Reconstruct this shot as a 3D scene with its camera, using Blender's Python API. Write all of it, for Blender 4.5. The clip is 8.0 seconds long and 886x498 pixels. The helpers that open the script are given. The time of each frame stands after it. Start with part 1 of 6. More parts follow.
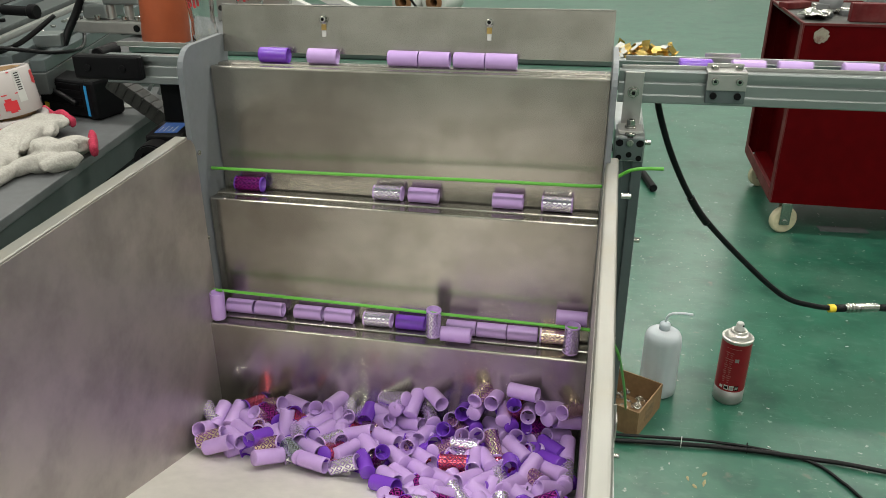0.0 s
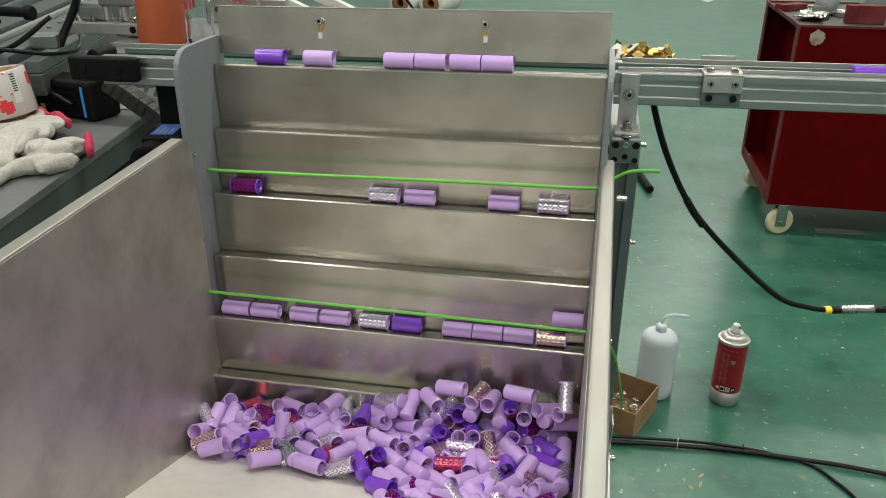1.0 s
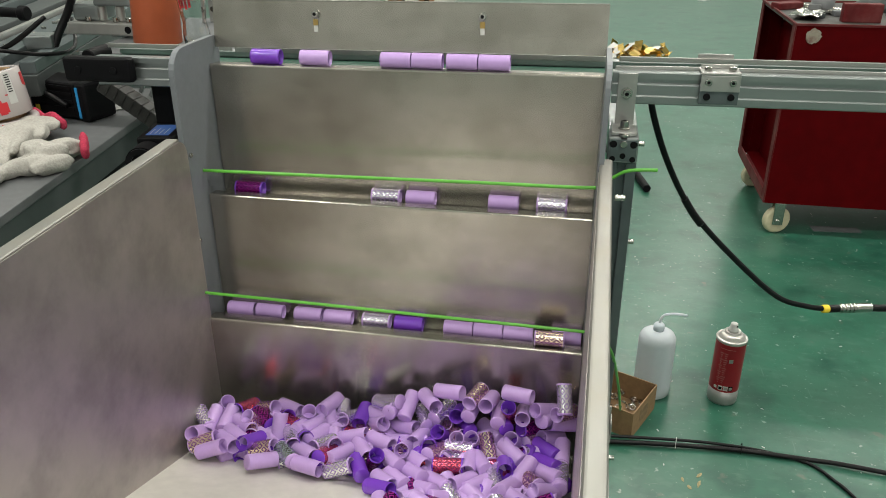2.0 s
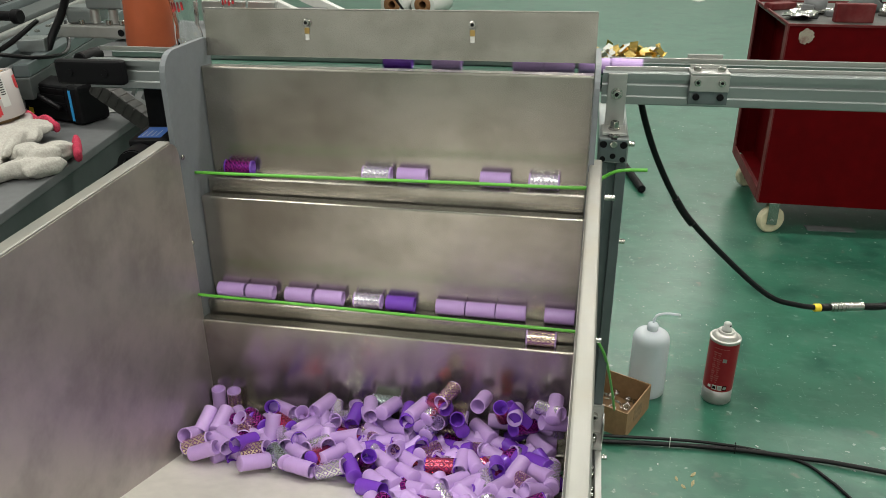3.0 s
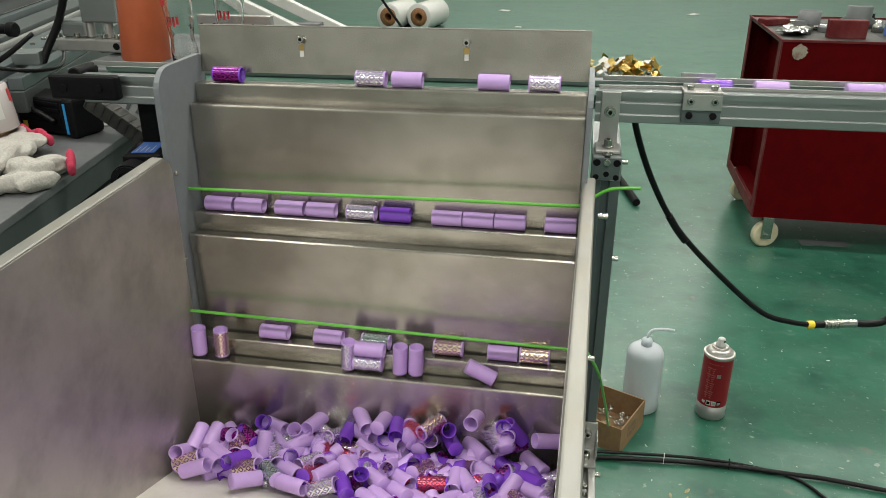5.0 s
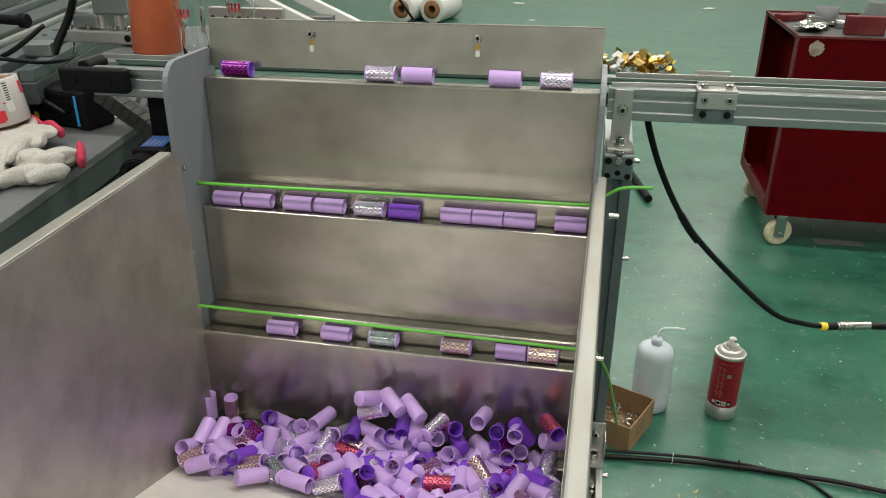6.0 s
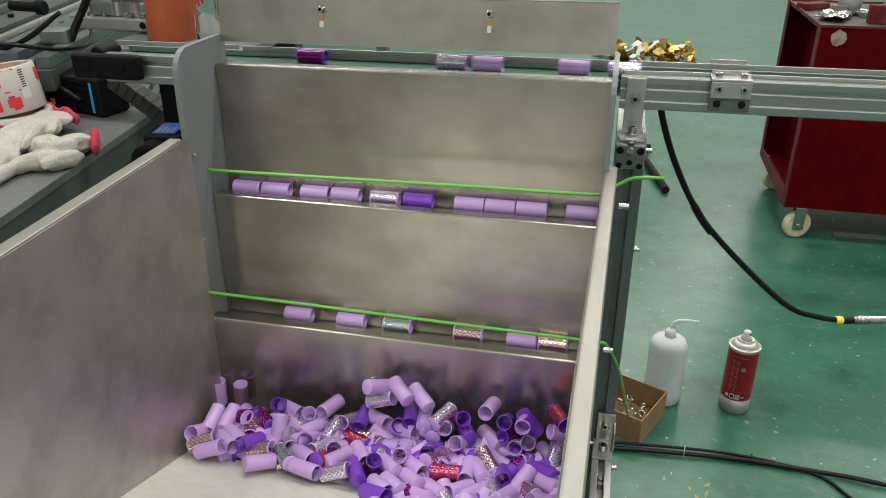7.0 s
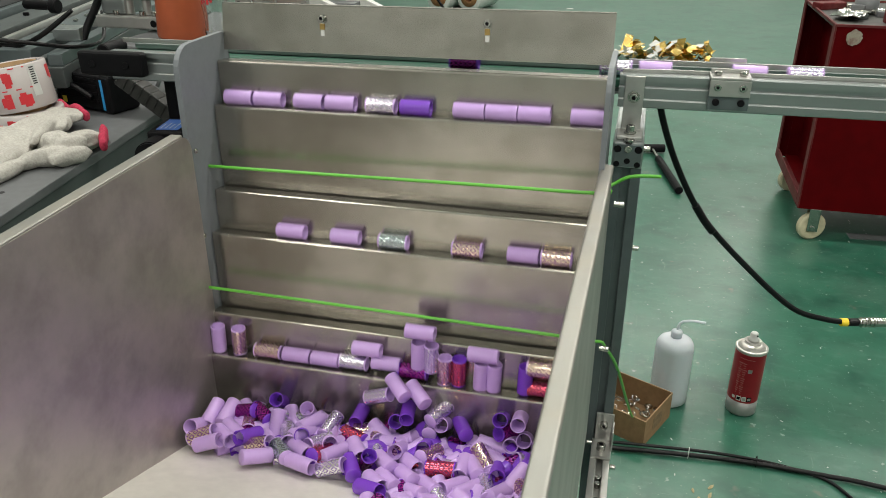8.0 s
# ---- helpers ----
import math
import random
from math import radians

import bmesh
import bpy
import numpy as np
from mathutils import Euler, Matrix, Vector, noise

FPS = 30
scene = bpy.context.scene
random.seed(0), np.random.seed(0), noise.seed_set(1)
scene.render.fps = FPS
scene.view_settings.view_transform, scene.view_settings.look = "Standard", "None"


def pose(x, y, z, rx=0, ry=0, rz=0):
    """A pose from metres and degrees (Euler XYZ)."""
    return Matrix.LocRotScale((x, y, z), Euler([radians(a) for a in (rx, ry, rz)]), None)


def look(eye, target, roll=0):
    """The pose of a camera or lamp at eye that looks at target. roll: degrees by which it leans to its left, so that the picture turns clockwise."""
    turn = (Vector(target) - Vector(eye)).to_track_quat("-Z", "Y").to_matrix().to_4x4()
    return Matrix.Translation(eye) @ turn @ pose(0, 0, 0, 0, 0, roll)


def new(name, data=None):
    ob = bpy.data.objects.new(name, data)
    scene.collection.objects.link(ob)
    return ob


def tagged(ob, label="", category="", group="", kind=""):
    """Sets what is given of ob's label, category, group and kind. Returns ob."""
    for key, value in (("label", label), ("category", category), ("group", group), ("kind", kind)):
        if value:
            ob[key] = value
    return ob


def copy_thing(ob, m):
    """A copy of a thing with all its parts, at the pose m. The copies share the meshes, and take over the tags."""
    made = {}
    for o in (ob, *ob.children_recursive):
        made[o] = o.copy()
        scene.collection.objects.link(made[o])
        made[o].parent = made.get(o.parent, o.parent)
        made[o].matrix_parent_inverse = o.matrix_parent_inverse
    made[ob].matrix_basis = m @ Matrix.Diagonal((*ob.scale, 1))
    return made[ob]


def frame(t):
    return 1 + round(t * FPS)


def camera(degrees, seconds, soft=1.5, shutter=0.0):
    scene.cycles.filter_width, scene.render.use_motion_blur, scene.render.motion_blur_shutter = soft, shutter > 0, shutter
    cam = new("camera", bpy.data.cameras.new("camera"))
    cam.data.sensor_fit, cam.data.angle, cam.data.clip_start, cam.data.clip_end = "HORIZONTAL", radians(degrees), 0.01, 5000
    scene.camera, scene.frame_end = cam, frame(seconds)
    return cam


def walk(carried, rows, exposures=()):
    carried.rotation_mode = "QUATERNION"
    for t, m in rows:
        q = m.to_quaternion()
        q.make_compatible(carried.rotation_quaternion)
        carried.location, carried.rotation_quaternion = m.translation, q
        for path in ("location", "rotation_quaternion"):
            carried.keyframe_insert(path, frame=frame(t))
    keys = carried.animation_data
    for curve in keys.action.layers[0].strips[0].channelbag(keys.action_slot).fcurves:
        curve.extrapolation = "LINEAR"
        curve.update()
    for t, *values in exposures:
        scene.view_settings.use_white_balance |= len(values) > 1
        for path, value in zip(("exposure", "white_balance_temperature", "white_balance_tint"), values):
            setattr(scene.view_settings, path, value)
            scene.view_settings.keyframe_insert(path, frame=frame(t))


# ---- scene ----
cam = camera(59.2, 8.0, soft=0.9, shutter=0.5)
PATH = [
    (0, (0.233, -0.856, 0.963), (-0.115, 0.919, 0.111), -0.1),
    (0.5, (0.235, -0.856, 0.962), (-0.11, 0.923, 0.114), -0.1),
    (1, (0.234, -0.855, 0.964), (-0.107, 0.923, 0.114), -0.0),
    (1.5, (0.23, -0.851, 0.963), (-0.105, 0.927, 0.112), 0.0),
    (3, (0.241, -0.853, 0.963), (-0.087, 0.929, 0.116), -0.3),
    (3.5, (0.242, -0.853, 0.966), (-0.08, 0.935, 0.131), -0.4),
    (4, (0.243, -0.852, 0.968), (-0.072, 0.942, 0.142), -0.3),
    (4.5, (0.243, -0.851, 0.969), (-0.07, 0.945, 0.148), -0.1),
    (6, (0.244, -0.838, 0.973), (-0.101, 0.943, 0.133), 0.3),
    (6.5, (0.247, -0.833, 0.971), (-0.118, 0.938, 0.116), 0.3),
    (7, (0.254, -0.832, 0.97), (-0.134, 0.93, 0.106), 0.2),
    (7.5, (0.258, -0.83, 0.97), (-0.154, 0.924, 0.103), 0.1),
    (8, (0.282, -0.829, 0.968), (-0.155, 0.921, 0.104), 0.0),
]
walk(cam, [(t, look(e, a, r)) for t, e, a, r in PATH])

# ---- light ----
world = bpy.data.worlds.new("world")
scene.world = world
world.use_nodes = True
world.node_tree.nodes["Background"].inputs[0].default_value = (1.0, 0.97, 0.9, 1)
world.node_tree.nodes["Background"].inputs[1].default_value = 0.1
scene.view_settings.exposure = 0.0


def strip_lamp(x, y, z, power, yaw=0):
    data = bpy.data.lights.new("ceiling_lamp", "AREA")
    data.shape, data.size, data.size_y, data.energy = "RECTANGLE", 1.2, 0.25, power
    data.color = (1.0, 0.965, 0.885)
    ob = new("ceiling_lamp", data)
    ob.matrix_basis = pose(x, y, z, 0, 0, yaw)
    return ob


# Unseen lamps: -3.6 row added to brighten the flap, 7.6 row the far floor.
LAMPS = [(-1.6, -3.6), (0.6, -3.6), (2.8, -3.6), (-1.6, -1.3), (0.6, -1.3), (2.8, -1.3), (-1.6, 0.9), (0.6, 0.9), (2.8, 0.9), (-1.6, 3.2), (0.6, 3.2), (2.8, 3.2), (0.6, 5.5), (-1.6, 5.5), (2.8, 5.5), (-0.5, 7.6), (1.7, 7.6)]
for lx, ly in LAMPS:
    strip_lamp(lx, ly, 3.22, 34.5)


# ---- materials ----
def material(name, color, rough=0.5, metal=0.0, grain=0.0, scale=40.0, bump=0.0, stain=0.0, stain_scale=4.0, stain_color=None, stretch=(1, 1, 1), coat=0.0, vary_rough=0.0, spec=0.5, cloud=6.0):
    m = bpy.data.materials.new(name)
    m.use_nodes = True
    t = m.node_tree
    b = t.nodes["Principled BSDF"]
    b.inputs["Base Color"].default_value = (*color, 1)
    b.inputs["Roughness"].default_value = rough
    b.inputs["Metallic"].default_value = metal
    b.inputs["Coat Weight"].default_value = coat
    b.inputs["Specular IOR Level"].default_value = spec
    tc = t.nodes.new("ShaderNodeTexCoord")
    mp = t.nodes.new("ShaderNodeMapping")
    mp.inputs["Scale"].default_value = stretch
    t.links.new(tc.outputs["Object"], mp.inputs["Vector"])
    col = None
    if grain or bump:
        n = t.nodes.new("ShaderNodeTexNoise")
        n.inputs["Scale"].default_value, n.inputs["Detail"].default_value = scale, 5
        t.links.new(mp.outputs[0], n.inputs["Vector"])
        if grain:
            r = t.nodes.new("ShaderNodeMapRange")
            r.inputs["From Min"].default_value, r.inputs["From Max"].default_value = 0.3, 0.7
            r.inputs["To Min"].default_value, r.inputs["To Max"].default_value = 1 - grain, 1 + grain
            t.links.new(n.outputs["Fac"], r.inputs["Value"])
            mul = t.nodes.new("ShaderNodeVectorMath")
            mul.operation = "SCALE"
            mul.inputs[0].default_value = color
            t.links.new(r.outputs[0], mul.inputs["Scale"])
            col = mul.outputs[0]
            t.links.new(col, b.inputs["Base Color"])
        if bump:
            bp = t.nodes.new("ShaderNodeBump")
            bp.inputs["Strength"].default_value, bp.inputs["Distance"].default_value = bump, 0.002
            t.links.new(n.outputs["Fac"], bp.inputs["Height"])
            t.links.new(bp.outputs[0], b.inputs["Normal"])
    if stain or vary_rough:
        n2 = t.nodes.new("ShaderNodeTexNoise")
        n2.inputs["Scale"].default_value, n2.inputs["Detail"].default_value, n2.inputs["Roughness"].default_value = stain_scale, cloud, 0.62
        t.links.new(tc.outputs["Object"], n2.inputs["Vector"])
        if stain:
            r2 = t.nodes.new("ShaderNodeMapRange")
            r2.interpolation_type = "SMOOTHSTEP"
            r2.inputs["From Min"].default_value, r2.inputs["From Max"].default_value = 0.36, 0.74
            r2.inputs["To Min"].default_value, r2.inputs["To Max"].default_value = 0, stain
            t.links.new(n2.outputs["Fac"], r2.inputs["Value"])
            mx = t.nodes.new("ShaderNodeMix")
            mx.data_type = "RGBA"
            mx.inputs["A"].default_value = (*color, 1)
            mx.inputs["B"].default_value = (*(stain_color or [c * 0.5 for c in color]), 1)
            t.links.new(r2.outputs[0], mx.inputs["Factor"])
            if col:
                t.links.new(col, mx.inputs["A"])
            t.links.new(mx.outputs["Result"], b.inputs["Base Color"])
        if vary_rough:
            r3 = t.nodes.new("ShaderNodeMapRange")
            r3.interpolation_type = "SMOOTHSTEP"
            r3.inputs["From Min"].default_value, r3.inputs["From Max"].default_value = 0.2, 0.8
            r3.inputs["To Min"].default_value, r3.inputs["To Max"].default_value = rough - vary_rough, rough + vary_rough
            t.links.new(n2.outputs["Fac"], r3.inputs["Value"])
            t.links.new(r3.outputs[0], b.inputs["Roughness"])
    return m


def foil(name, metal_color, base, repeats=6.0, pitch=0.0125):
    """Printed foil: concentric diamonds of metal on a plastic ground, wrapped round a cap."""
    m = bpy.data.materials.new(name)
    m.use_nodes = True
    t = m.node_tree
    b = t.nodes["Principled BSDF"]
    tc = t.nodes.new("ShaderNodeTexCoord")
    sep = t.nodes.new("ShaderNodeSeparateXYZ")
    t.links.new(tc.outputs["Object"], sep.inputs[0])
    info = t.nodes.new("ShaderNodeObjectInfo")

    def op(kind, a, c=None):
        n = t.nodes.new("ShaderNodeMath")
        n.operation = kind
        for i, v in enumerate((a, c)):
            if v is None:
                continue
            if isinstance(v, (int, float)):
                n.inputs[i].default_value = v
            else:
                t.links.new(v, n.inputs[i])
        return n.outputs[0]

    ang = op("ARCTAN2", sep.outputs["Y"], sep.outputs["X"])
    u = op("ADD", op("MULTIPLY", ang, repeats / (2 * math.pi)), op("ADD", info.outputs["Random"], 10.0))
    w = op("ADD", op("DIVIDE", sep.outputs["Z"], pitch), 10.25)
    d = op("ADD", op("PINGPONG", u, 0.5), op("PINGPONG", w, 0.5))
    s = op("SINE", op("MULTIPLY", d, 2 * math.pi * 2.5))
    fac = op("GREATER_THAN", s, -0.2)
    mx = t.nodes.new("ShaderNodeMix")
    mx.data_type = "RGBA"
    mx.inputs["A"].default_value, mx.inputs["B"].default_value = (*base, 1), (*metal_color, 1)
    t.links.new(fac, mx.inputs["Factor"])
    t.links.new(mx.outputs["Result"], b.inputs["Base Color"])
    t.links.new(op("MULTIPLY", fac, 0.95), b.inputs["Metallic"])
    b.inputs["Roughness"].default_value = 0.22
    return m


STEEL = material("brushed_steel", (0.40, 0.382, 0.345), 0.26, 0.93, 0.06, 26, 0, 0.6, 15, (0.25, 0.235, 0.20), (0.5, 1, 1.6), 0, 0, 0.5, 4)
STEEL_WALL = material("matt_steel_sheet", (0.47, 0.44, 0.42), 0.46, 0.86, 0.05, 18, 0, 0.65, 15, (0.29, 0.27, 0.255), (1, 1, 1), 0, 0, 0.5, 4)
STEEL_EDGE = material("rubbed_steel_edge", (0.29, 0.285, 0.265), 0.42, 0.7, 0.08, 50, 0, 0.35, 14, (0.33, 0.29, 0.21), (1, 0.2, 1), 0, 0.06)
STEEL_FLOOR = material("scuffed_steel_floor", (0.74, 0.71, 0.665), 0.58, 0.4, 0.05, 60, 0.02, 0.3, 9, (0.60, 0.57, 0.53), (1, 1, 1), 0, 0.06)
GREY_PAINT = material("grey_painted_plate", (0.15, 0.165, 0.18), 0.45, 0.0, 0.05, 120, 0.05, 0.25, 10, (0.20, 0.21, 0.22))
ALU = material("anodised_aluminium", (0.31, 0.335, 0.335), 0.34, 0.85, 0.04, 70, 0, 0.2, 12, (0.25, 0.27, 0.27), (0.1, 1, 1))
BRIGHT_ALU = material("bright_zinc_sheet", (0.42, 0.42, 0.405), 0.33, 0.7, 0.06, 60, 0, 0.3, 20, (0.44, 0.43, 0.40))
ALU_DARK = material("grey_aluminium_profile", (0.115, 0.14, 0.145), 0.42, 0.5, 0.05, 70, 0, 0.15, 12, (0.09, 0.11, 0.115))
CHROME = material("zinc_bolt", (0.46, 0.45, 0.42), 0.22, 1.0, 0.15, 200)
BLACK = material("black_plastic", (0.005, 0.005, 0.006), 0.55, 0.0, 0.2, 90, 0.03, 0, 4, None, (1, 1, 1), 0, 0, 0.12)
RUBBER = material("black_cable_sheath", (0.005, 0.005, 0.006), 0.38, 0.0, 0.2, 60, 0.03, 0, 4, None, (1, 1, 1), 0, 0, 0.22)
BELT = material("green_belt", (0.020, 0.105, 0.065), 0.5, 0.0, 0.12, 160, 0.1, 0.3, 12, (0.012, 0.06, 0.04))
FLOOR = material("green_epoxy_floor", (0.020, 0.105, 0.066), 0.29, 0.0, 0.16, 14, 0.015, 0.75, 2.4, (0.05, 0.145, 0.10), (1, 1, 1), 0, 0, 0.5)
LILAC = material("lilac_plastic", (0.485, 0.315, 0.655), 0.33, 0.0, 0.03, 90, 0, 0, 4, None, (1, 1, 1), 0.04)
VIOLET = material("violet_plastic", (0.17, 0.045, 0.48), 0.25, 0.0, 0.03, 90, 0, 0, 4, None, (1, 1, 1), 0.1)
FOIL_SILVER = foil("silver_foil_print", (0.80, 0.80, 0.83), (0.30, 0.21, 0.42))
FOIL_GREY = foil("grey_foil_print", (0.45, 0.52, 0.52), (0.22, 0.25, 0.28))
FOIL_GOLD = foil("gold_foil_print", (0.86, 0.70, 0.52), (0.16, 0.05, 0.20))
FOIL_ROSE = foil("magenta_foil_print", (0.11, 0.01, 0.16), (0.23, 0.010, 0.17))
FOIL_RED = foil("red_foil_print", (0.80, 0.10, 0.16), (0.16, 0.03, 0.10))
RED = material("red_trolley_paint", (0.074, 0.0007, 0.0018), 0.62, 0.0, 0.12, 30, 0.03, 0.3, 6, (0.042, 0.0008, 0.0016), (1, 1, 1), 0, 0, 0.05)
RED_WORN = material("worn_red_edge", (0.095, 0.007, 0.009), 0.6, 0.0, 0.2, 40, 0.05, 0.6, 12, (0.16, 0.065, 0.060), (1, 1, 0.3), 0, 0, 0.2)
TRAY = material("dirty_trolley_top", (0.055, 0.055, 0.05), 0.6, 0.1, 0.25, 25, 0.08, 0.6, 12, (0.03, 0.03, 0.03))
WHITE_PAINT = material("white_paint", (0.72, 0.73, 0.72), 0.6, 0.0, 0.03, 20, 0.02, 0.1, 1.5)
CORD = material("green_polyurethane_cord", (0.12, 0.44, 0.05), 0.35, 0.0, 0.04, 80)
CARD = material("brown_cardboard", (0.25, 0.155, 0.075), 0.8, 0.0, 0.12, 90, 0.12, 0.3, 18, (0.19, 0.11, 0.05))
CREAM = material("cream_caster_wheel", (0.55, 0.50, 0.34), 0.5, 0.0, 0.1, 60, 0.03, 0.3, 20, (0.36, 0.32, 0.22))
WHITE_PL = material("white_plastic", (0.55, 0.55, 0.53), 0.4, 0.0, 0.05, 60)
COTTON = material("white_cotton_knit", (0.41, 0.395, 0.36), 0.95, 0.0, 0.16, 300, 0.5, 0.5, 30, (0.30, 0.285, 0.26))
CUFF = material("red_knit_cuff", (0.42, 0.03, 0.07), 0.95, 0.0, 0.25, 400, 0.4)
ORANGE = material("orange_brown_plastic", (0.42, 0.095, 0.035), 0.5, 0.0, 0.08, 30, 0.04, 0.2, 5)
BLUE = material("blue_stripe", (0.03, 0.28, 0.62), 0.4)
BLUE_LABEL = material("blue_label", (0.06, 0.14, 0.42), 0.4, 0.0, 0.1, 60)
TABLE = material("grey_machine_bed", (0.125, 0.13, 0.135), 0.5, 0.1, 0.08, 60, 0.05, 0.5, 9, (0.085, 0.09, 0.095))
# Darker grey for bed sides and other plates; also paints the undercut's shade.
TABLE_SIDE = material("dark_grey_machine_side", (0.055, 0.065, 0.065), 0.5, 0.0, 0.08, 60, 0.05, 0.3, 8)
STICKER = material("flaked_grey_paint", (0.33, 0.30, 0.24), 0.7, 0.0, 0.2, 40, 0.1, 0.9, 30, (0.10, 0.02, 0.02))
CAN_RED = material("red_can_print", (0.31, 0.008, 0.018), 0.32, 0.1, 0.05, 60)
CAN_GREY = material("grey_can_band", (0.36, 0.36, 0.35), 0.36, 0.55, 0.06, 60)
CAN_TOP = material("pale_can_shoulder", (0.55, 0.53, 0.50), 0.32, 0.7, 0.05, 60)
GOLD = material("gold_foil_scrap", (0.75, 0.52, 0.16), 0.28, 1.0, 0.2, 30)
YELLOW = material("yellow_tape", (0.75, 0.55, 0.03), 0.5)
WOOD = material("brown_roll_core", (0.22, 0.10, 0.04), 0.7, 0.0, 0.3, 60, 0.1)
BRASS = material("brass_screw", (0.50, 0.34, 0.13), 0.35, 1.0)
PALE_PRINT = material("pale_red_print", (0.40, 0.13, 0.13), 0.4)
CHAIN = material("worn_black_chain", (0.018, 0.018, 0.017), 0.5, 0.0, 0.3, 90, 0.05, 0.4, 60, (0.05, 0.048, 0.042))
TAN = material("tan_tape", (0.28, 0.24, 0.12), 0.8, 0.0, 0.3, 200, 0.1)
PRINT_RED = material("red_print", (0.55, 0.03, 0.04), 0.4)
# Near-black painted in for the shade inside slots and holes; also dark print.
DARK = material("dark_gap", (0.02, 0.02, 0.02), 0.8)


def clear(name, color, rough, trans, ior=1.45, alpha=1.0):
    m = material(name, color, rough)
    b = m.node_tree.nodes["Principled BSDF"]
    b.inputs["Transmission Weight"].default_value, b.inputs["IOR"].default_value, b.inputs["Alpha"].default_value = trans, ior, alpha
    return m


GLASS = clear("clear_glass", (0.95, 0.97, 0.97), 0.03, 1.0)
MILKY = clear("milky_polythene", (0.82, 0.865, 0.935), 0.26, 0.3, 1.3)
MILKY.node_tree.nodes["Principled BSDF"].inputs["Subsurface Weight"].default_value = 0.5
MILKY.node_tree.nodes["Principled BSDF"].inputs["Subsurface Radius"].default_value = (0.03, 0.03, 0.03)
FILM = clear("clear_film_roll", (0.66, 0.61, 0.60), 0.12, 0.3, 1.3)


def floor_wear(m):
    """Pale chips and long faint scratches in the epoxy."""
    t = m.node_tree
    b = t.nodes["Principled BSDF"]
    tc = t.nodes.new("ShaderNodeTexCoord")
    old = b.inputs["Base Color"].links[0].from_socket
    layers = (
        (9, (1, 1, 1), 0, 0.50, 0.74, 0.75, (0.010, 0.050, 0.036)),
        (3.1, (1, 1.4, 1), 0.4, 0.50, 0.72, 0.5, (0.075, 0.150, 0.115)),
        (26, (1, 1.6, 1), 0, 0.54, 0.72, 0.4, (0.075, 0.17, 0.125)),
        (75, (1, 1, 1), 0, 0.60, 0.72, 0.35, (0.012, 0.062, 0.042)),
        (16, (1, 1, 1), 0.2, 0.68, 0.73, 0.45, (0.16, 0.13, 0.11)),
        (60, (1, 1, 1), 0, 0.67, 0.72, 0.7, (0.24, 0.31, 0.27)),
        (150, (1, 1.7, 1), 1.1, 0.69, 0.74, 0.7, (0.30, 0.36, 0.31)),
        (7, (1, 18, 1), 0.5, 0.66, 0.74, 0.25, (0.15, 0.24, 0.19)),
        (9, (16, 1, 1), 0.9, 0.68, 0.75, 0.25, (0.15, 0.24, 0.19)),
        (12, (1, 26, 1), 1.9, 0.70, 0.75, 0.4, (0.20, 0.28, 0.23)))
    for scale, stretch, turn, lo, hi, amount, color in layers:
        mp = t.nodes.new("ShaderNodeMapping")
        mp.inputs["Scale"].default_value = stretch
        mp.inputs["Rotation"].default_value = (0, 0, turn)
        t.links.new(tc.outputs["Object"], mp.inputs["Vector"])
        n = t.nodes.new("ShaderNodeTexNoise")
        n.inputs["Scale"].default_value, n.inputs["Detail"].default_value = scale, 3
        t.links.new(mp.outputs[0], n.inputs["Vector"])
        r = t.nodes.new("ShaderNodeMapRange")
        r.inputs["From Min"].default_value, r.inputs["From Max"].default_value, r.inputs["To Max"].default_value = lo, hi, amount
        t.links.new(n.outputs["Fac"], r.inputs["Value"])
        mx = t.nodes.new("ShaderNodeMix")
        mx.data_type = "RGBA"
        mx.inputs["B"].default_value = (*color, 1)
        t.links.new(r.outputs[0], mx.inputs["Factor"])
        t.links.new(old, mx.inputs["A"])
        old = mx.outputs["Result"]
    t.links.new(old, b.inputs["Base Color"])


floor_wear(FLOOR)


def brushed(m, amount):
    """Stretches the reflections upright, across the brushing."""
    t = m.node_tree
    b = t.nodes["Principled BSDF"]
    tan = t.nodes.new("ShaderNodeTangent")
    tan.direction_type, tan.axis = "RADIAL", "X"
    t.links.new(tan.outputs[0], b.inputs["Tangent"])
    b.inputs["Anisotropic"].default_value = amount


brushed(STEEL, 0.55)


# ---- mesh helpers ----
def mesh_of(bm, name, mats):
    me = bpy.data.meshes.new(name)
    bmesh.ops.recalc_face_normals(bm, faces=bm.faces)
    bm.to_mesh(me)
    bm.free()
    for m in mats if isinstance(mats, (list, tuple)) else [mats]:
        me.materials.append(m)
    return me


def part(name, bm, mat, parent=None, label="", m=None):
    ob = new(name, mesh_of(bm, name, mat))
    if parent:
        ob.parent = parent
    if m is not None:
        ob.matrix_basis = m
    if label:
        ob["label"] = label
    return ob


def thing(name, label, category, m=None, group="", kind=""):
    ob = tagged(new(name), label, category, group, kind)
    ob.matrix_basis = m or Matrix()
    return ob


def box(x0, x1, y0, y1, z0, z1, bevel=0.0, segs=2, bm=None):
    bm = bm or bmesh.new()
    made = bmesh.ops.create_cube(bm, size=1)["verts"]
    for v in made:
        v.co = Vector((x0 + (v.co.x + 0.5) * (x1 - x0), y0 + (v.co.y + 0.5) * (y1 - y0), z0 + (v.co.z + 0.5) * (z1 - z0)))
    if bevel:
        edges = list({e for v in made for e in v.link_edges})
        bmesh.ops.bevel(bm, geom=edges, offset=bevel, segments=segs, affect="EDGES", profile=0.6)
    return bm


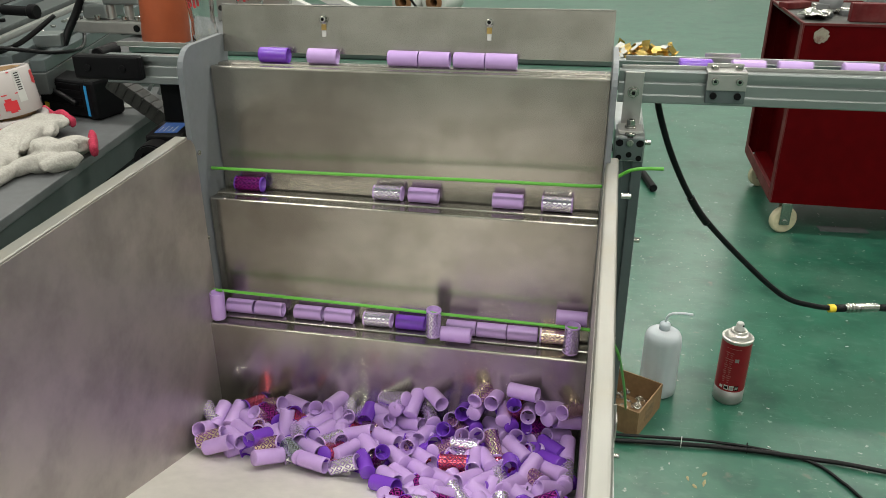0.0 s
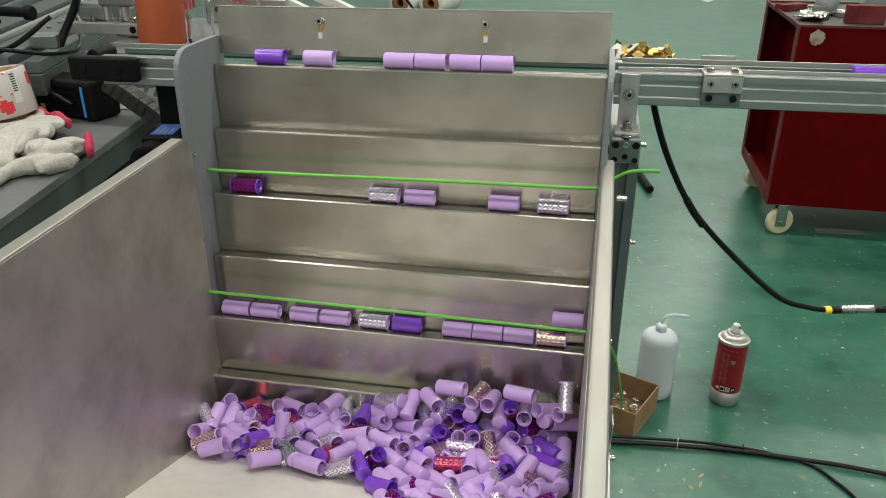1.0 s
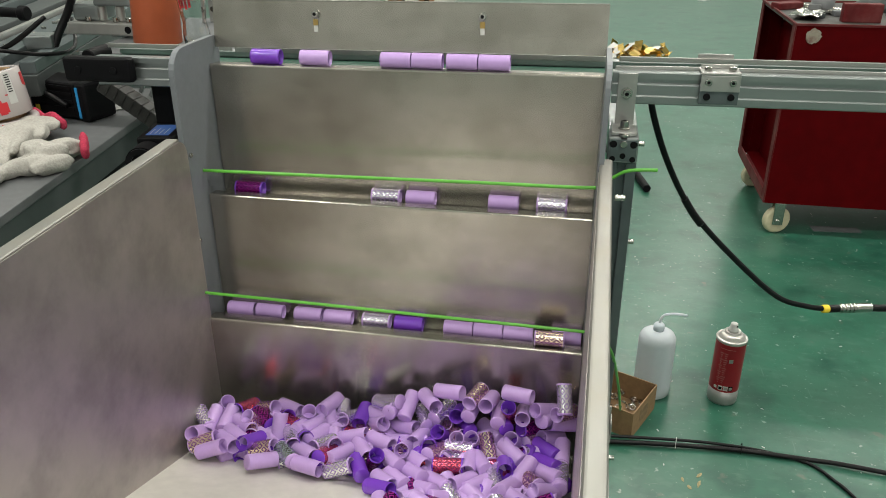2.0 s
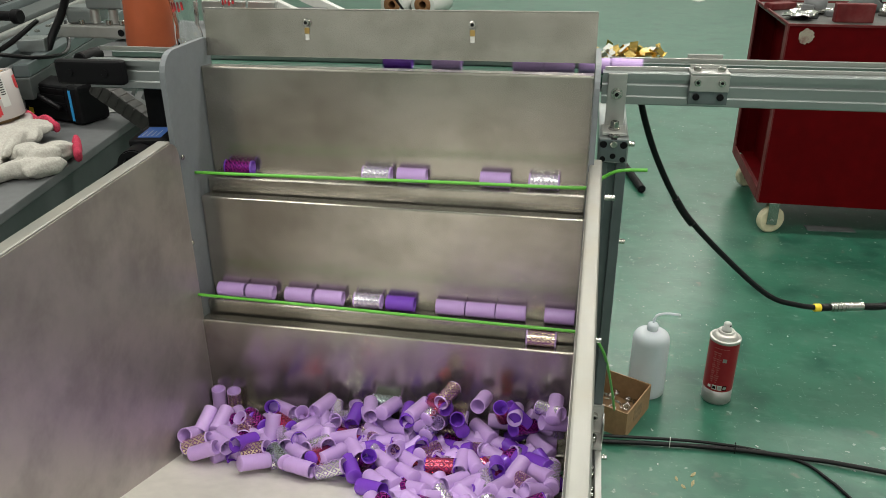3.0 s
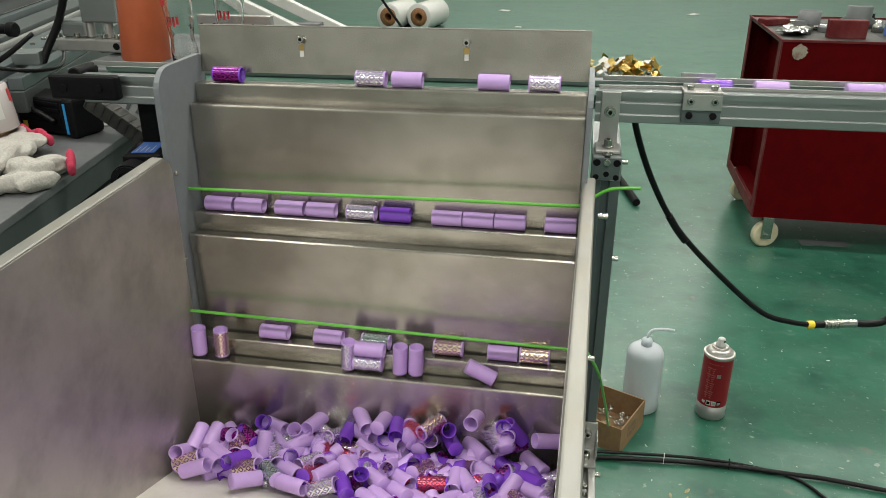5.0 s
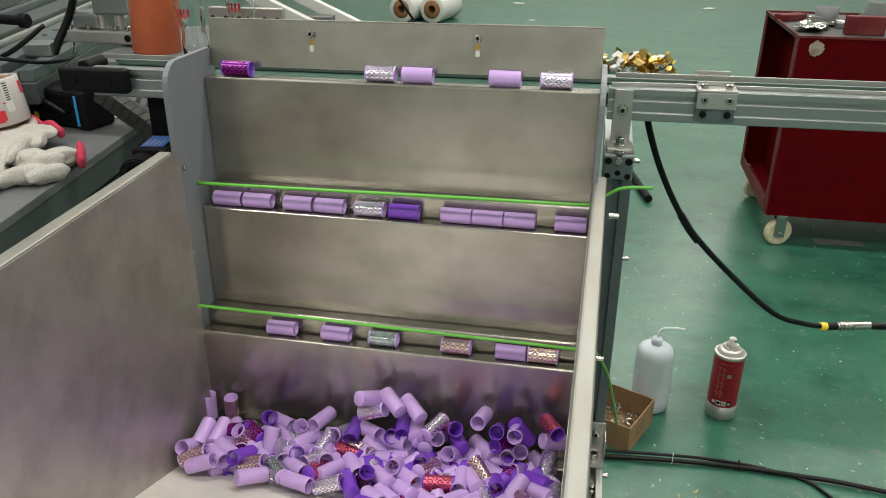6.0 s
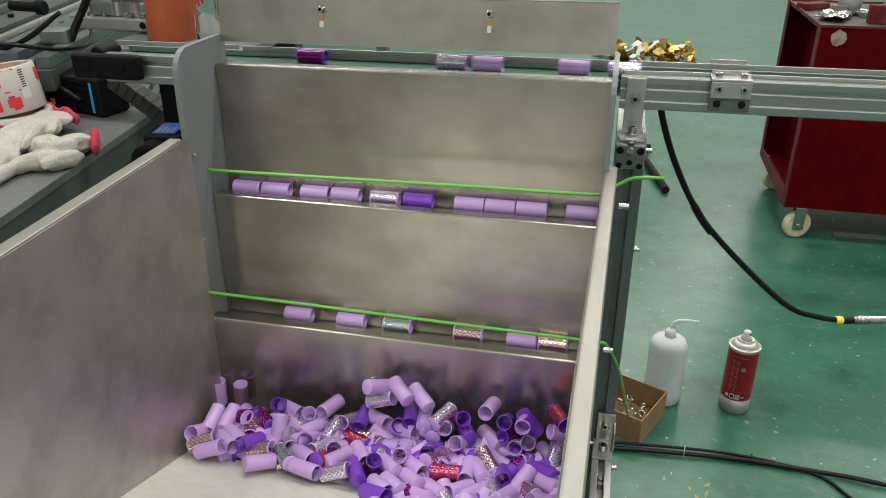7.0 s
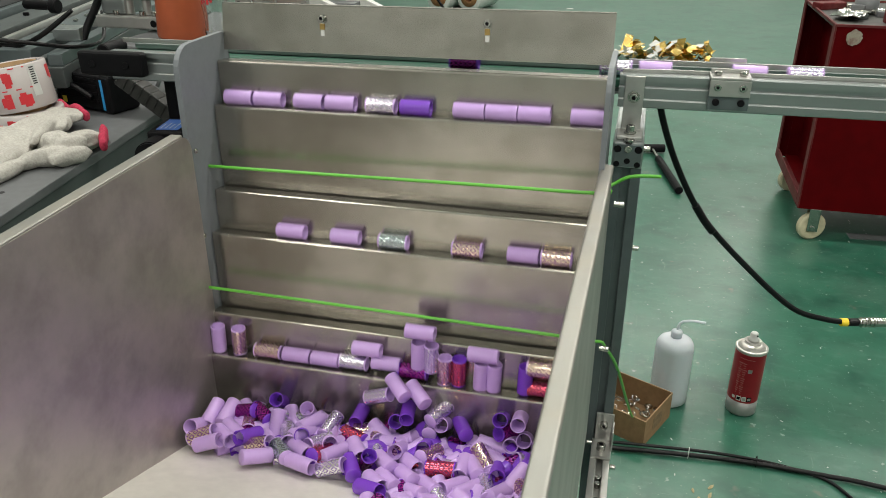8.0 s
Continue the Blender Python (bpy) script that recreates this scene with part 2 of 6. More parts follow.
def turned(profile, segs=32, bm=None, smooth=True, m=None):
    """A turned body round z from (radius, height) pairs; radius 0 closes it."""
    bm = bm or bmesh.new()
    rings = []
    for r, z in profile:
        if r == 0:
            rings.append([bm.verts.new((0, 0, z))])
        else:
            rings.append([bm.verts.new((r * math.cos(2 * math.pi * i / segs), r * math.sin(2 * math.pi * i / segs), z)) for i in range(segs)])
    for a, b in zip(rings, rings[1:]):
        for i in range(segs):
            j = (i + 1) % segs
            if len(a) == 1 and len(b) == 1:
                continue
            if len(a) == 1:
                f = bm.faces.new((a[0], b[i], b[j]))
            elif len(b) == 1:
                f = bm.faces.new((a[i], a[j], b[0]))
            else:
                f = bm.faces.new((a[i], a[j], b[j], b[i]))
            f.smooth = smooth
    if m is not None:
        bmesh.ops.transform(bm, matrix=m, verts=[v for r in rings for v in r])
    sharp(bm)
    return bm


def sharp(bm, angle=0.6):
    for e in bm.edges:
        if len(e.link_faces) == 2 and e.calc_face_angle(0) > angle:
            e.smooth = False


def rod(a, b, r, segs=16, bm=None):
    a, b = Vector(a), Vector(b)
    q = (b - a).to_track_quat("Z", "Y").to_matrix().to_4x4()
    h = (b - a).length
    c = min(r * 0.15, h * 0.2)
    return turned([(0, 0), (r - c, 0), (r, c), (r, h - c), (r - c, h), (0, h)], segs, bm, True, Matrix.Translation(a) @ q)


def sweep(points, r, segs=10, smooth_steps=6, bm=None):
    """A round cord through the points, smoothed."""
    pts = [Vector(p) for p in points]
    line = []
    for i in range(len(pts) - 1):
        p0, p1, p2, p3 = pts[max(i - 1, 0)], pts[i], pts[i + 1], pts[min(i + 2, len(pts) - 1)]
        for k in range(smooth_steps):
            t = k / smooth_steps
            line.append(0.5 * ((2 * p1) + (p2 - p0) * t + (2 * p0 - 5 * p1 + 4 * p2 - p3) * t * t + (3 * p1 - p0 - 3 * p2 + p3) * t ** 3))
    line.append(pts[-1])
    bm = bm or bmesh.new()
    rings = []
    for i, p in enumerate(line):
        d = (line[min(i + 1, len(line) - 1)] - line[max(i - 1, 0)]).normalized()
        side = d.cross(Vector((0, 0, 1)))
        side = side.normalized() if side.length > 0.05 else d.cross(Vector((0, 1, 0))).normalized()
        up = side.cross(d)
        rings.append([bm.verts.new(p + r * (side * math.cos(2 * math.pi * k / segs) + up * math.sin(2 * math.pi * k / segs))) for k in range(segs)])
    for a, b in zip(rings, rings[1:]):
        for k in range(segs):
            bm.faces.new((a[k], a[(k + 1) % segs], b[(k + 1) % segs], b[k])).smooth = True
    bm.faces.new(rings[0]), bm.faces.new(rings[-1])
    return bm


def extruded(outline, x0, x1, lift_at=None, bm=None):
    """A (y, z) outline drawn along x; lift_at(x, z) shifts z."""
    bm = bm or bmesh.new()
    ends = []
    for x in (x0, x1):
        ends.append([bm.verts.new((x, y, z + (lift_at(x) if lift_at else 0))) for y, z in outline])
    n = len(outline)
    for i in range(n):
        bm.faces.new((ends[0][i], ends[0][(i + 1) % n], ends[1][(i + 1) % n], ends[1][i]))
    bm.faces.new(ends[0]), bm.faces.new(ends[1])
    return bm


def arc(cx, cy, r, a0, a1, n=6):
    return [(cx + r * math.cos(radians(a0 + (a1 - a0) * i / n)), cy + r * math.sin(radians(a0 + (a1 - a0) * i / n))) for i in range(n + 1)]


def slab_yz(outline, x0, x1, bm=None):
    return extruded(outline, x0, x1, None, bm)


# ---- the hall ----
def hall():
    f = part("floor", box(-4.5, 5.5, -5.6, 9, -0.1, 0), FLOOR)
    tagged(f, "glossy worn green epoxy factory floor", "floor", kind="structure")
    # Walls and ceiling are unseen; the south wall's distance tunes the steel's reflections.
    for name, b in (("wall_west", (-4.7, -4.5, -5.6, 9, 0, 3.4)), ("wall_east", (5.5, 5.7, -5.6, 9, 0, 3.4)), ("wall_south", (-4.7, 5.7, -5.8, -5.6, 0, 3.4)), ("wall_north", (-4.7, 5.7, 9, 9.2, 0, 3.4))):
        tagged(part(name, box(*b), WHITE_PAINT), "plain white wall added out of view to close the hall", "wall", kind="structure")
    tagged(part("ceiling", box(-4.7, 5.7, -5.8, 9.2, 3.4, 3.5), WHITE_PAINT), "plain white ceiling added out of view over the floor", "ceiling", kind="structure")
    first = None
    for lx, ly in LAMPS:
        m = pose(lx, ly, 3.3)
        if first is None:
            first = thing("ceiling_light", "long white ceiling light with a metal housing, out of view", "ceiling light", m, "ceiling lights")
            part("housing", box(-0.62, 0.62, -0.14, 0.14, -0.02, 0.1, 0.01), WHITE_PAINT, first)
        else:
            copy_thing(first, m)


hall()

# ---- the step feeder ----
Z1, Z2, Z3 = 0.425, 0.5880, 0.7525  # heights of the three fixed ledges
Y1, Y2, Y3 = -0.001, 0.0465, 0.0940  # their front faces
TOP_LEAN = 0.009
DROP = 0.002  # the ledges lie this much below the heights of the caps' rows


def step_outline(y, top, bottom, depth=0.0205):
    return [(y, bottom), (y, top - 0.0026)] + [(y + 0.0026 - 0.0026 * math.cos(radians(a)), top - 0.0026 + 0.0026 * math.sin(radians(a))) for a in (30, 60, 90)] + [(y + depth, top - 0.002), (y + depth, bottom)]


def lean2(x):
    return 0.002 * x


def lean3(x):
    return TOP_LEAN * x


feeder = thing("step_feeder", "stainless steel step feeder with a hopper for caps", "feeder")
part("fixed_step", extruded(step_outline(Y1, Z1, 0.12), -0.2525, 0.2512), STEEL, feeder, "brushed steel fixed step with a rounded ledge")
part("fixed_step", extruded(step_outline(Y2, Z2, 0.30), -0.2525, 0.2512, lean2), STEEL, feeder, "brushed steel fixed step with a rounded ledge")
part("fixed_step", extruded(step_outline(Y3, Z3, 0.45, 0.026), -0.2525, 0.2512, lean3), STEEL, feeder, "brushed steel top step beside the belt")

side = [(0.004, 0.05)] + arc(0.034, 0.753, 0.030, 180, 90) + [(0.118, 0.783), (0.128, 0.775), (0.128, 0.05)]
part("side_plate", slab_yz(side, -0.2610, -0.2540), GREY_PAINT, feeder, "grey painted side plate with a rounded corner")
part("side_plate", slab_yz(side, 0.2515, 0.2575), GREY_PAINT, feeder, "grey painted side plate with a rounded corner")


def hopper_floor_z(y):
    return 0.243 - 0.39 * y


def wall_outline(y0, y1, top):
    """Side wall of the hopper, with a rounded upper back corner."""
    return [(y0, 0.12), (y0, top), (y1 - 0.03, top)] + arc(y1 - 0.022, top - 0.022, 0.022, 90, 0) + [(y1, 0.12)]


toe = Matrix.Translation((-0.25, 0, 0)) @ pose(0, 0, 0, 0, 0, 2.8) @ Matrix.Translation((0.25, 0, 0))
part("hopper_wall", slab_yz(wall_outline(-0.62, 0.003, 0.679), -0.2535, -0.2505), STEEL_WALL, feeder, "matt steel hopper wall", toe)
splay = Matrix.Translation((0.25, 0.045, 0)) @ pose(0, 0, 0, 0, 0, -0.8) @ Matrix.Translation((-0.25, -0.045, 0))
part("hopper_wall", slab_yz(wall_outline(-0.62, 0.02, 0.6665), 0.2525, 0.2540), STEEL_WALL, feeder, "matt steel hopper wall", splay)
bm = box(-0.2675, -0.2515, -0.62, -0.012, 0.676, 0.6815, 0.0022, 3)
part("wall_flange", bm, STEEL_EDGE, feeder, "bright folded edge of the hopper wall", toe)
bm = box(0.2530, 0.2675, -0.62, 0.026, 0.6665, 0.6745, 0.003, 3)
part("wall_flange", bm, STEEL_EDGE, feeder, "bright folded edge of the hopper wall", splay)
part("outer_skin", slab_yz([(-0.62, 0.30), (-0.62, 0.667), (0.024, 0.667), (0.024, 0.30)], 0.2650, 0.2666), STEEL_WALL, feeder, "", splay)
bm = extruded([(-0.62, hopper_floor_z(-0.62)), (-0.031, hopper_floor_z(-0.031)), (-0.031, hopper_floor_z(-0.031) - 0.004), (-0.62, hopper_floor_z(-0.62) - 0.004)], -0.2495, 0.2495)
part("hopper_floor", bm, STEEL_FLOOR, feeder, "sloping steel hopper floor with a few scuffs")
# Unseen front wall, added and kept low to set what the steps reflect.
part("hopper_front", box(-0.2235, 0.2465, -0.624, -0.621, 0.12, 0.53), STEEL_WALL, feeder)
for y, z in ((0.015, 0.652), (0.007, 0.537)):
    bm = rod((-0.2542, y, z), (-0.2517, y, z), 0.0032, 12)
    rod((-0.2519, y, z), (-0.2510, y, z), 0.0016, 6, bm)
    part("plate_screw", bm, CHROME, feeder)
for y, z in ((-0.02, 0.645), (-0.02, 0.46)):
    part("wall_bolt", rod((0.2715, y, z), (0.283, y, z), 0.0035, 12), CHROME, feeder)

lifter = thing("lifting_steps", "brushed steel lifting steps that carry caps upward", "feeder steps")
part("moving_step", extruded(step_outline(-0.024, Z1, 0.14), -0.2520, 0.2508), STEEL, lifter)
part("moving_step", extruded(step_outline(0.024, Z2, 0.33), -0.2520, 0.2508, lean2), STEEL, lifter)
part("moving_step", extruded(step_outline(0.0715, Z3, 0.50), -0.2520, 0.2508, lean3), STEEL, lifter)

# flap above the belt
flap = thing("guide_flap", "long brushed steel flap with two slots over the belt", "metal flap", pose(0, 0.1175, 0.7625, -9, -0.6, 0))
bm = box(-0.2535, 0.2520, 0, 0.0016, 0.0, 0.0585)
part("flap_plate", bm, STEEL, flap)
part("flap_rim", box(-0.2535, 0.2520, 0.0, 0.007, 0.0585, 0.0605, 0.0008), STEEL_EDGE, flap, "bright folded upper rim")
for x in (-0.1135, 0.1005):
    part("slot", box(x - 0.0027, x + 0.0027, -0.0005, 0.0001, 0.0215, 0.0405, 0.0002), WHITE_PL, flap, "pale slot below the screw")
    part("spacer", box(x - 0.0034, x + 0.0030, -0.0012, 0.0002, 0.0295, 0.0370, 0.0004), BRASS, flap, "brass spacer in the slot")
    part("washer", rod((x, 0.0, 0.0430), (x, -0.0012, 0.0430), 0.0056, 22), CHROME, flap)
    screw = part("cap_screw", rod((x, -0.0012, 0.0430), (x, -0.0066, 0.0430), 0.0043, 20), CHROME, flap)
    part("socket", rod((x, -0.0066, 0.0430), (x, -0.0070, 0.0430), 0.0024, 6), BLACK, screw)

# ---- conveyor ----
conv = thing("belt_conveyor", "aluminium belt conveyor with a green belt and guide rails", "conveyor", pose(0, 0.1655, 0.7379, 0, -0.5, 0))


def profile_bar(y0, y1, x0, x1):
    c = 0.0012
    line = [(y0 + c, 0.0125), (y0, 0.0125 - c), (y0, 0.0045), (y0 + 0.005, 0.0035), (y0 + 0.005, -0.0015), (y0 + c, -0.002), (y0, -0.002 - c), (y0, -0.0155), (y0 - 0.003 + c, -0.0158), (y0 - 0.003, -0.0158 - c), (y0 - 0.003, -0.0265 + c), (y0 - 0.003 + c, -0.0265), (y1, -0.0265), (y1, 0.0125)]
    return extruded(line, x0, x1)


part("side_profile", profile_bar(-0.035, -0.021, 0.262, 2.6), ALU, conv)
part("side_profile", profile_bar(-0.035, -0.021, -0.44, -0.262), ALU, conv)
part("side_profile", profile_bar(0.026, 0.040, -0.44, 2.6), ALU, conv)
part("belt", box(-0.46, 2.6, -0.0205, 0.0255, -0.0075, 0.0033, 0.002), BELT, conv, "green conveyor belt")
part("cross_panel", box(-0.44, 2.6, -0.02, 0.025, -0.012, -0.008), ALU_DARK, conv)
for y0, x0, z0 in ((-0.0185, 0.325, 0.0070), (0.0135, 0.27, 0.0115), (0.0135, -0.45, 0.0115)):
    x1 = -0.26 if x0 < 0 else 2.6
    part("guide_rail", box(x0, x1, y0, y0 + 0.003, z0 + 0.0035, z0 + 0.0098, 0.0006), BRIGHT_ALU, conv, "thin aluminium guide rail")
bm = box(0, 0.062, 0, 0.003, 0.0035, 0.0098, 0.0006)
part("guide_rail", bm, BRIGHT_ALU, conv, "angled lead-in of the guide rail", pose(0.265, -0.0245, 0.0070, 0, 0, 5.5))
part("guide_rail", box(-0.255, 0.255, 0.0135, 0.0165, 0.0135, 0.0205, 0.0006), BRIGHT_ALU, conv, "thin aluminium guide rail")


def clamp(x):
    c = part("clamp", box(x - 0.0228, x + 0.0228, -0.0475, -0.0445, -0.006, 0.0135, 0.001), BRIGHT_ALU, conv, "folded aluminium rail clamp with four screws")
    part("clamp_base", box(x - 0.0228, x + 0.0228, -0.045, -0.036, -0.022, 0.002, 0.001), ALU_DARK, c)
    part("clamp_top", box(x - 0.0228, x + 0.0228, -0.0475, -0.014, 0.0135, 0.0165, 0.001), BRIGHT_ALU, c)
    part("clamp_leaf", box(x - 0.0215, x + 0.0215, -0.021, -0.0187, 0.0165, 0.0215, 0.001), BRIGHT_ALU, c)
    part("clamp_leaf", box(x - 0.0215, x + 0.0215, 0.0168, 0.019, 0.0165, 0.0265, 0.001), BRIGHT_ALU, c)
    for dx in (-0.014, 0.014):
        bm = rod((x + dx, -0.033, 0.0163), (x + dx, -0.033, 0.0215), 0.0045, 14)
        part("screw", bm, CHROME, c)
        bm = rod((x + dx, -0.0448, -0.0125), (x + dx, -0.0485, -0.0125), 0.0042, 14)
        part("screw", bm, BLACK, c)
        screw = part("screw", rod((x + dx, -0.0475, 0.0055), (x + dx, -0.0510, 0.0055), 0.0042, 14), CHROME, c)
        part("socket", rod((x + dx, -0.0510, 0.0055), (x + dx, -0.0513, 0.0055), 0.002, 6), BLACK, screw)


clamp(0.388)
clamp(1.35)
part("motor_cover", box(-0.482, -0.380, -0.052, -0.0355, -0.020, 0.014, 0.006, 3), BLACK, conv, "black plastic drive cover")
part("end_roller", rod((-0.462, -0.02, 0.008), (-0.462, 0.026, 0.008), 0.0100, 20), BLACK, conv)
for x in (-0.458, -0.405):
    part("cover_screw", rod((x, -0.052, -0.003), (x, -0.054, -0.003), 0.005, 14), BLACK, conv)

# ---- frame at the feeder's side ----
stand = thing("profile_stand", "grey aluminium profile stand that carries the conveyor", "profile stand")
bm = box(0.2625, 0.2985, 0.082, 0.26, 0.652, 0.683, 0.0015)
part("cross_beam", bm, ALU, stand)
part("end_face", box(0.2645, 0.2965, 0.0806, 0.0818, 0.654, 0.681, 0.0004), ALU_DARK, stand, "dark sawn end of the beam")
for x, z, r in ((0.2685, 0.6755, 0.0042), (0.2925, 0.6755, 0.0042), (0.2805, 0.661, 0.0034), (0.2685, 0.657, 0.0034), (0.2925, 0.657, 0.0034)):
    part("bore", rod((x, 0.0835, z), (x, 0.0803, z), r * 1.15, 14), BLACK, stand)
part("top_slot", box(0.277, 0.284, 0.0815, 0.20, 0.6815, 0.6834), DARK, stand)


def post(x0, x1, y0, y1, z0, z1):
    w = x1 - x0
    bm = box(x0, x0 + w * 0.36, y0, y1, z0, z1, 0.0012)
    box(x0 + w * 0.64, x1, y0, y1, z0, z1, 0.0012, 2, bm)
    box(x0 + w * 0.3, x0 + w * 0.7, y0 + 0.008, y1 - 0.001, z0, z1, 0, 2, bm)
    return bm


part("upright", post(0.2625, 0.2985, 0.086, 0.122, 0.0, 0.651), ALU_DARK, stand)
part("upright", post(-0.2965, -0.2605, 0.086, 0.122, 0.0, 0.66), ALU_DARK, stand)
rail = bmesh.new()
for rx0, rx1, rz0 in ((0.2735, 0.2828, 0.205), (0.2912, 0.3005, 0.205), (0.2800, 0.2940, 0.205)):
    box(rx0, rx1, -0.34, 0.0855, rz0, 0.240 if rx1 - rx0 < 0.012 else 0.229, 0.001, 2, rail)
part("front_rail", rail, BRIGHT_ALU, stand, "bright aluminium bar with a slot")
for ry in (0.012, 0.001, -0.030, -0.040, -0.078):
    part("slot_nut", rod((0.287, ry, 0.229), (0.287, ry, 0.2375), 0.0040, 8), CHROME, stand)
corner = part("corner_bracket", box(0.2690, 0.2920, 0.126, 0.1295, 0.684, 0.752, 0.001), BRIGHT_ALU, stand, "zinc corner bracket with two bolts")
part("bracket_foot", box(0.2655, 0.2955, 0.092, 0.129, 0.6835, 0.6875, 0.0012), BRIGHT_ALU, corner)
for a, b in (((0.2805, 0.126, 0.7275), (0.2805, 0.1195, 0.7275)), ((0.2805, 0.107, 0.6875), (0.2805, 0.107, 0.698))):
    d = Vector(b) - Vector(a)
    bm = rod(a, Vector(a) + d * 0.25, 0.0072, 20)
    rod(a, b, 0.005, 16, bm)
    bolt = part("bolt", bm, CHROME, corner)
    part("socket", rod(b, Vector(b) + d * 0.04, 0.0026, 6), BLACK, bolt)
part("slot_bolt", rod((0.2805, 0.0855, 0.676), (0.2805, 0.0785, 0.676), 0.0045, 16), CHROME, stand)
part("slot_nut", rod((0.2805, 0.088, 0.6835), (0.2805, 0.088, 0.6865), 0.0068, 16), CHROME, stand)
for z, x in ((0.672, 0.2985), (0.54, 0.2985)):
    part("side_bolt", rod((x, 0.10, z), (x + 0.008, 0.10, z), 0.0034, 12), CHROME, stand)
low = part("corner_bracket", box(0.2765, 0.3010, 0.0815, 0.0850, 0.2415, 0.290, 0.001), BRIGHT_ALU, stand, "zinc corner bracket with two bolts")
part("bracket_foot", box(0.2735, 0.3010, 0.045, 0.0850, 0.2402, 0.2440, 0.001), BRIGHT_ALU, low)
part("gusset", box(0.3000, 0.3022, 0.060, 0.0850, 0.2440, 0.276, 0.0006), BRIGHT_ALU, low)
part("bolt", rod((0.2880, 0.0815, 0.274), (0.2880, 0.0735, 0.274), 0.0055, 16), CHROME, low)
part("socket", rod((0.2880, 0.0735, 0.274), (0.2880, 0.0732, 0.274), 0.0026, 6), BLACK, low)
part("bolt", rod((0.2870, 0.061, 0.244), (0.2870, 0.061, 0.254), 0.0060, 16), CHROME, low)
part("socket", rod((0.2870, 0.061, 0.254), (0.2870, 0.061, 0.2543), 0.0028, 6), BLACK, low)
for bx, by, bz in ((0.2665, 0.064, 0.252), (0.3012, 0.050, 0.226)):
    part("side_bolt", rod((bx, by, bz), (bx + 0.008, by, bz), 0.0036, 12), CHROME, stand)


# ---- green cords ----
def cord(points, r, label):
    return tagged(part("green_cord", sweep(points, r), CORD), label, "cord", "green cords")


cord([(-0.2535, 0.042, 0.6225), (-0.1, 0.041, 0.6255), (0.1, 0.040, 0.6300), (0.2525, 0.040, 0.6330), (0.262, 0.046, 0.639), (0.271, 0.05, 0.644), (0.284, 0.05, 0.652), (0.300, 0.05, 0.655), (0.321, 0.05, 0.656)], 0.0021, "bright green plastic cord stretched across the upper step")
cord([(-0.2535, -0.003, 0.4650), (-0.1, -0.004, 0.4640), (0.1, -0.006, 0.4625), (0.2525, -0.006, 0.4605), (0.262, -0.003, 0.457), (0.272, 0.012, 0.449), (0.278, 0.03, 0.432), (0.296, 0.08, 0.371), (0.318, 0.20, 0.235), (0.334, 0.34, 0.105), (0.342, 0.42, 0.041)], 0.0021, "bright green plastic cord stretched across the lower step")


# ---- on the floor beside the feeder ----
def wash_bottle():
    b = thing("wash_bottle", "milky plastic wash bottle with a bent spout on the floor", "bottle", pose(0.4105, 0.556, 0, 0, 0, 0) @ Matrix.Diagonal((0.91, 0.91, 0.925, 1)))
    part("body", turned([(0, 0.0), (0.036, 0.0), (0.040, 0.004), (0.0405, 0.02), (0.0405, 0.134), (0.0395, 0.143), (0.0350, 0.1515), (0.026, 0.157), (0.014, 0.160), (0, 0.160)], 40), MILKY, b)
    bm = turned([(0, 0.158), (0.0120, 0.158), (0.0120, 0.172), (0.0105, 0.175), (0.005, 0.178), (0, 0.178)], 28)
    part("screw_cap", bm, MILKY, b)
    part("spout", sweep([(0, 0, 0.172), (0.002, 0, 0.188), (0.010, 0, 0.198), (0.03, 0.002, 0.201), (0.056, 0.004, 0.199)], 0.0028), MILKY, b)


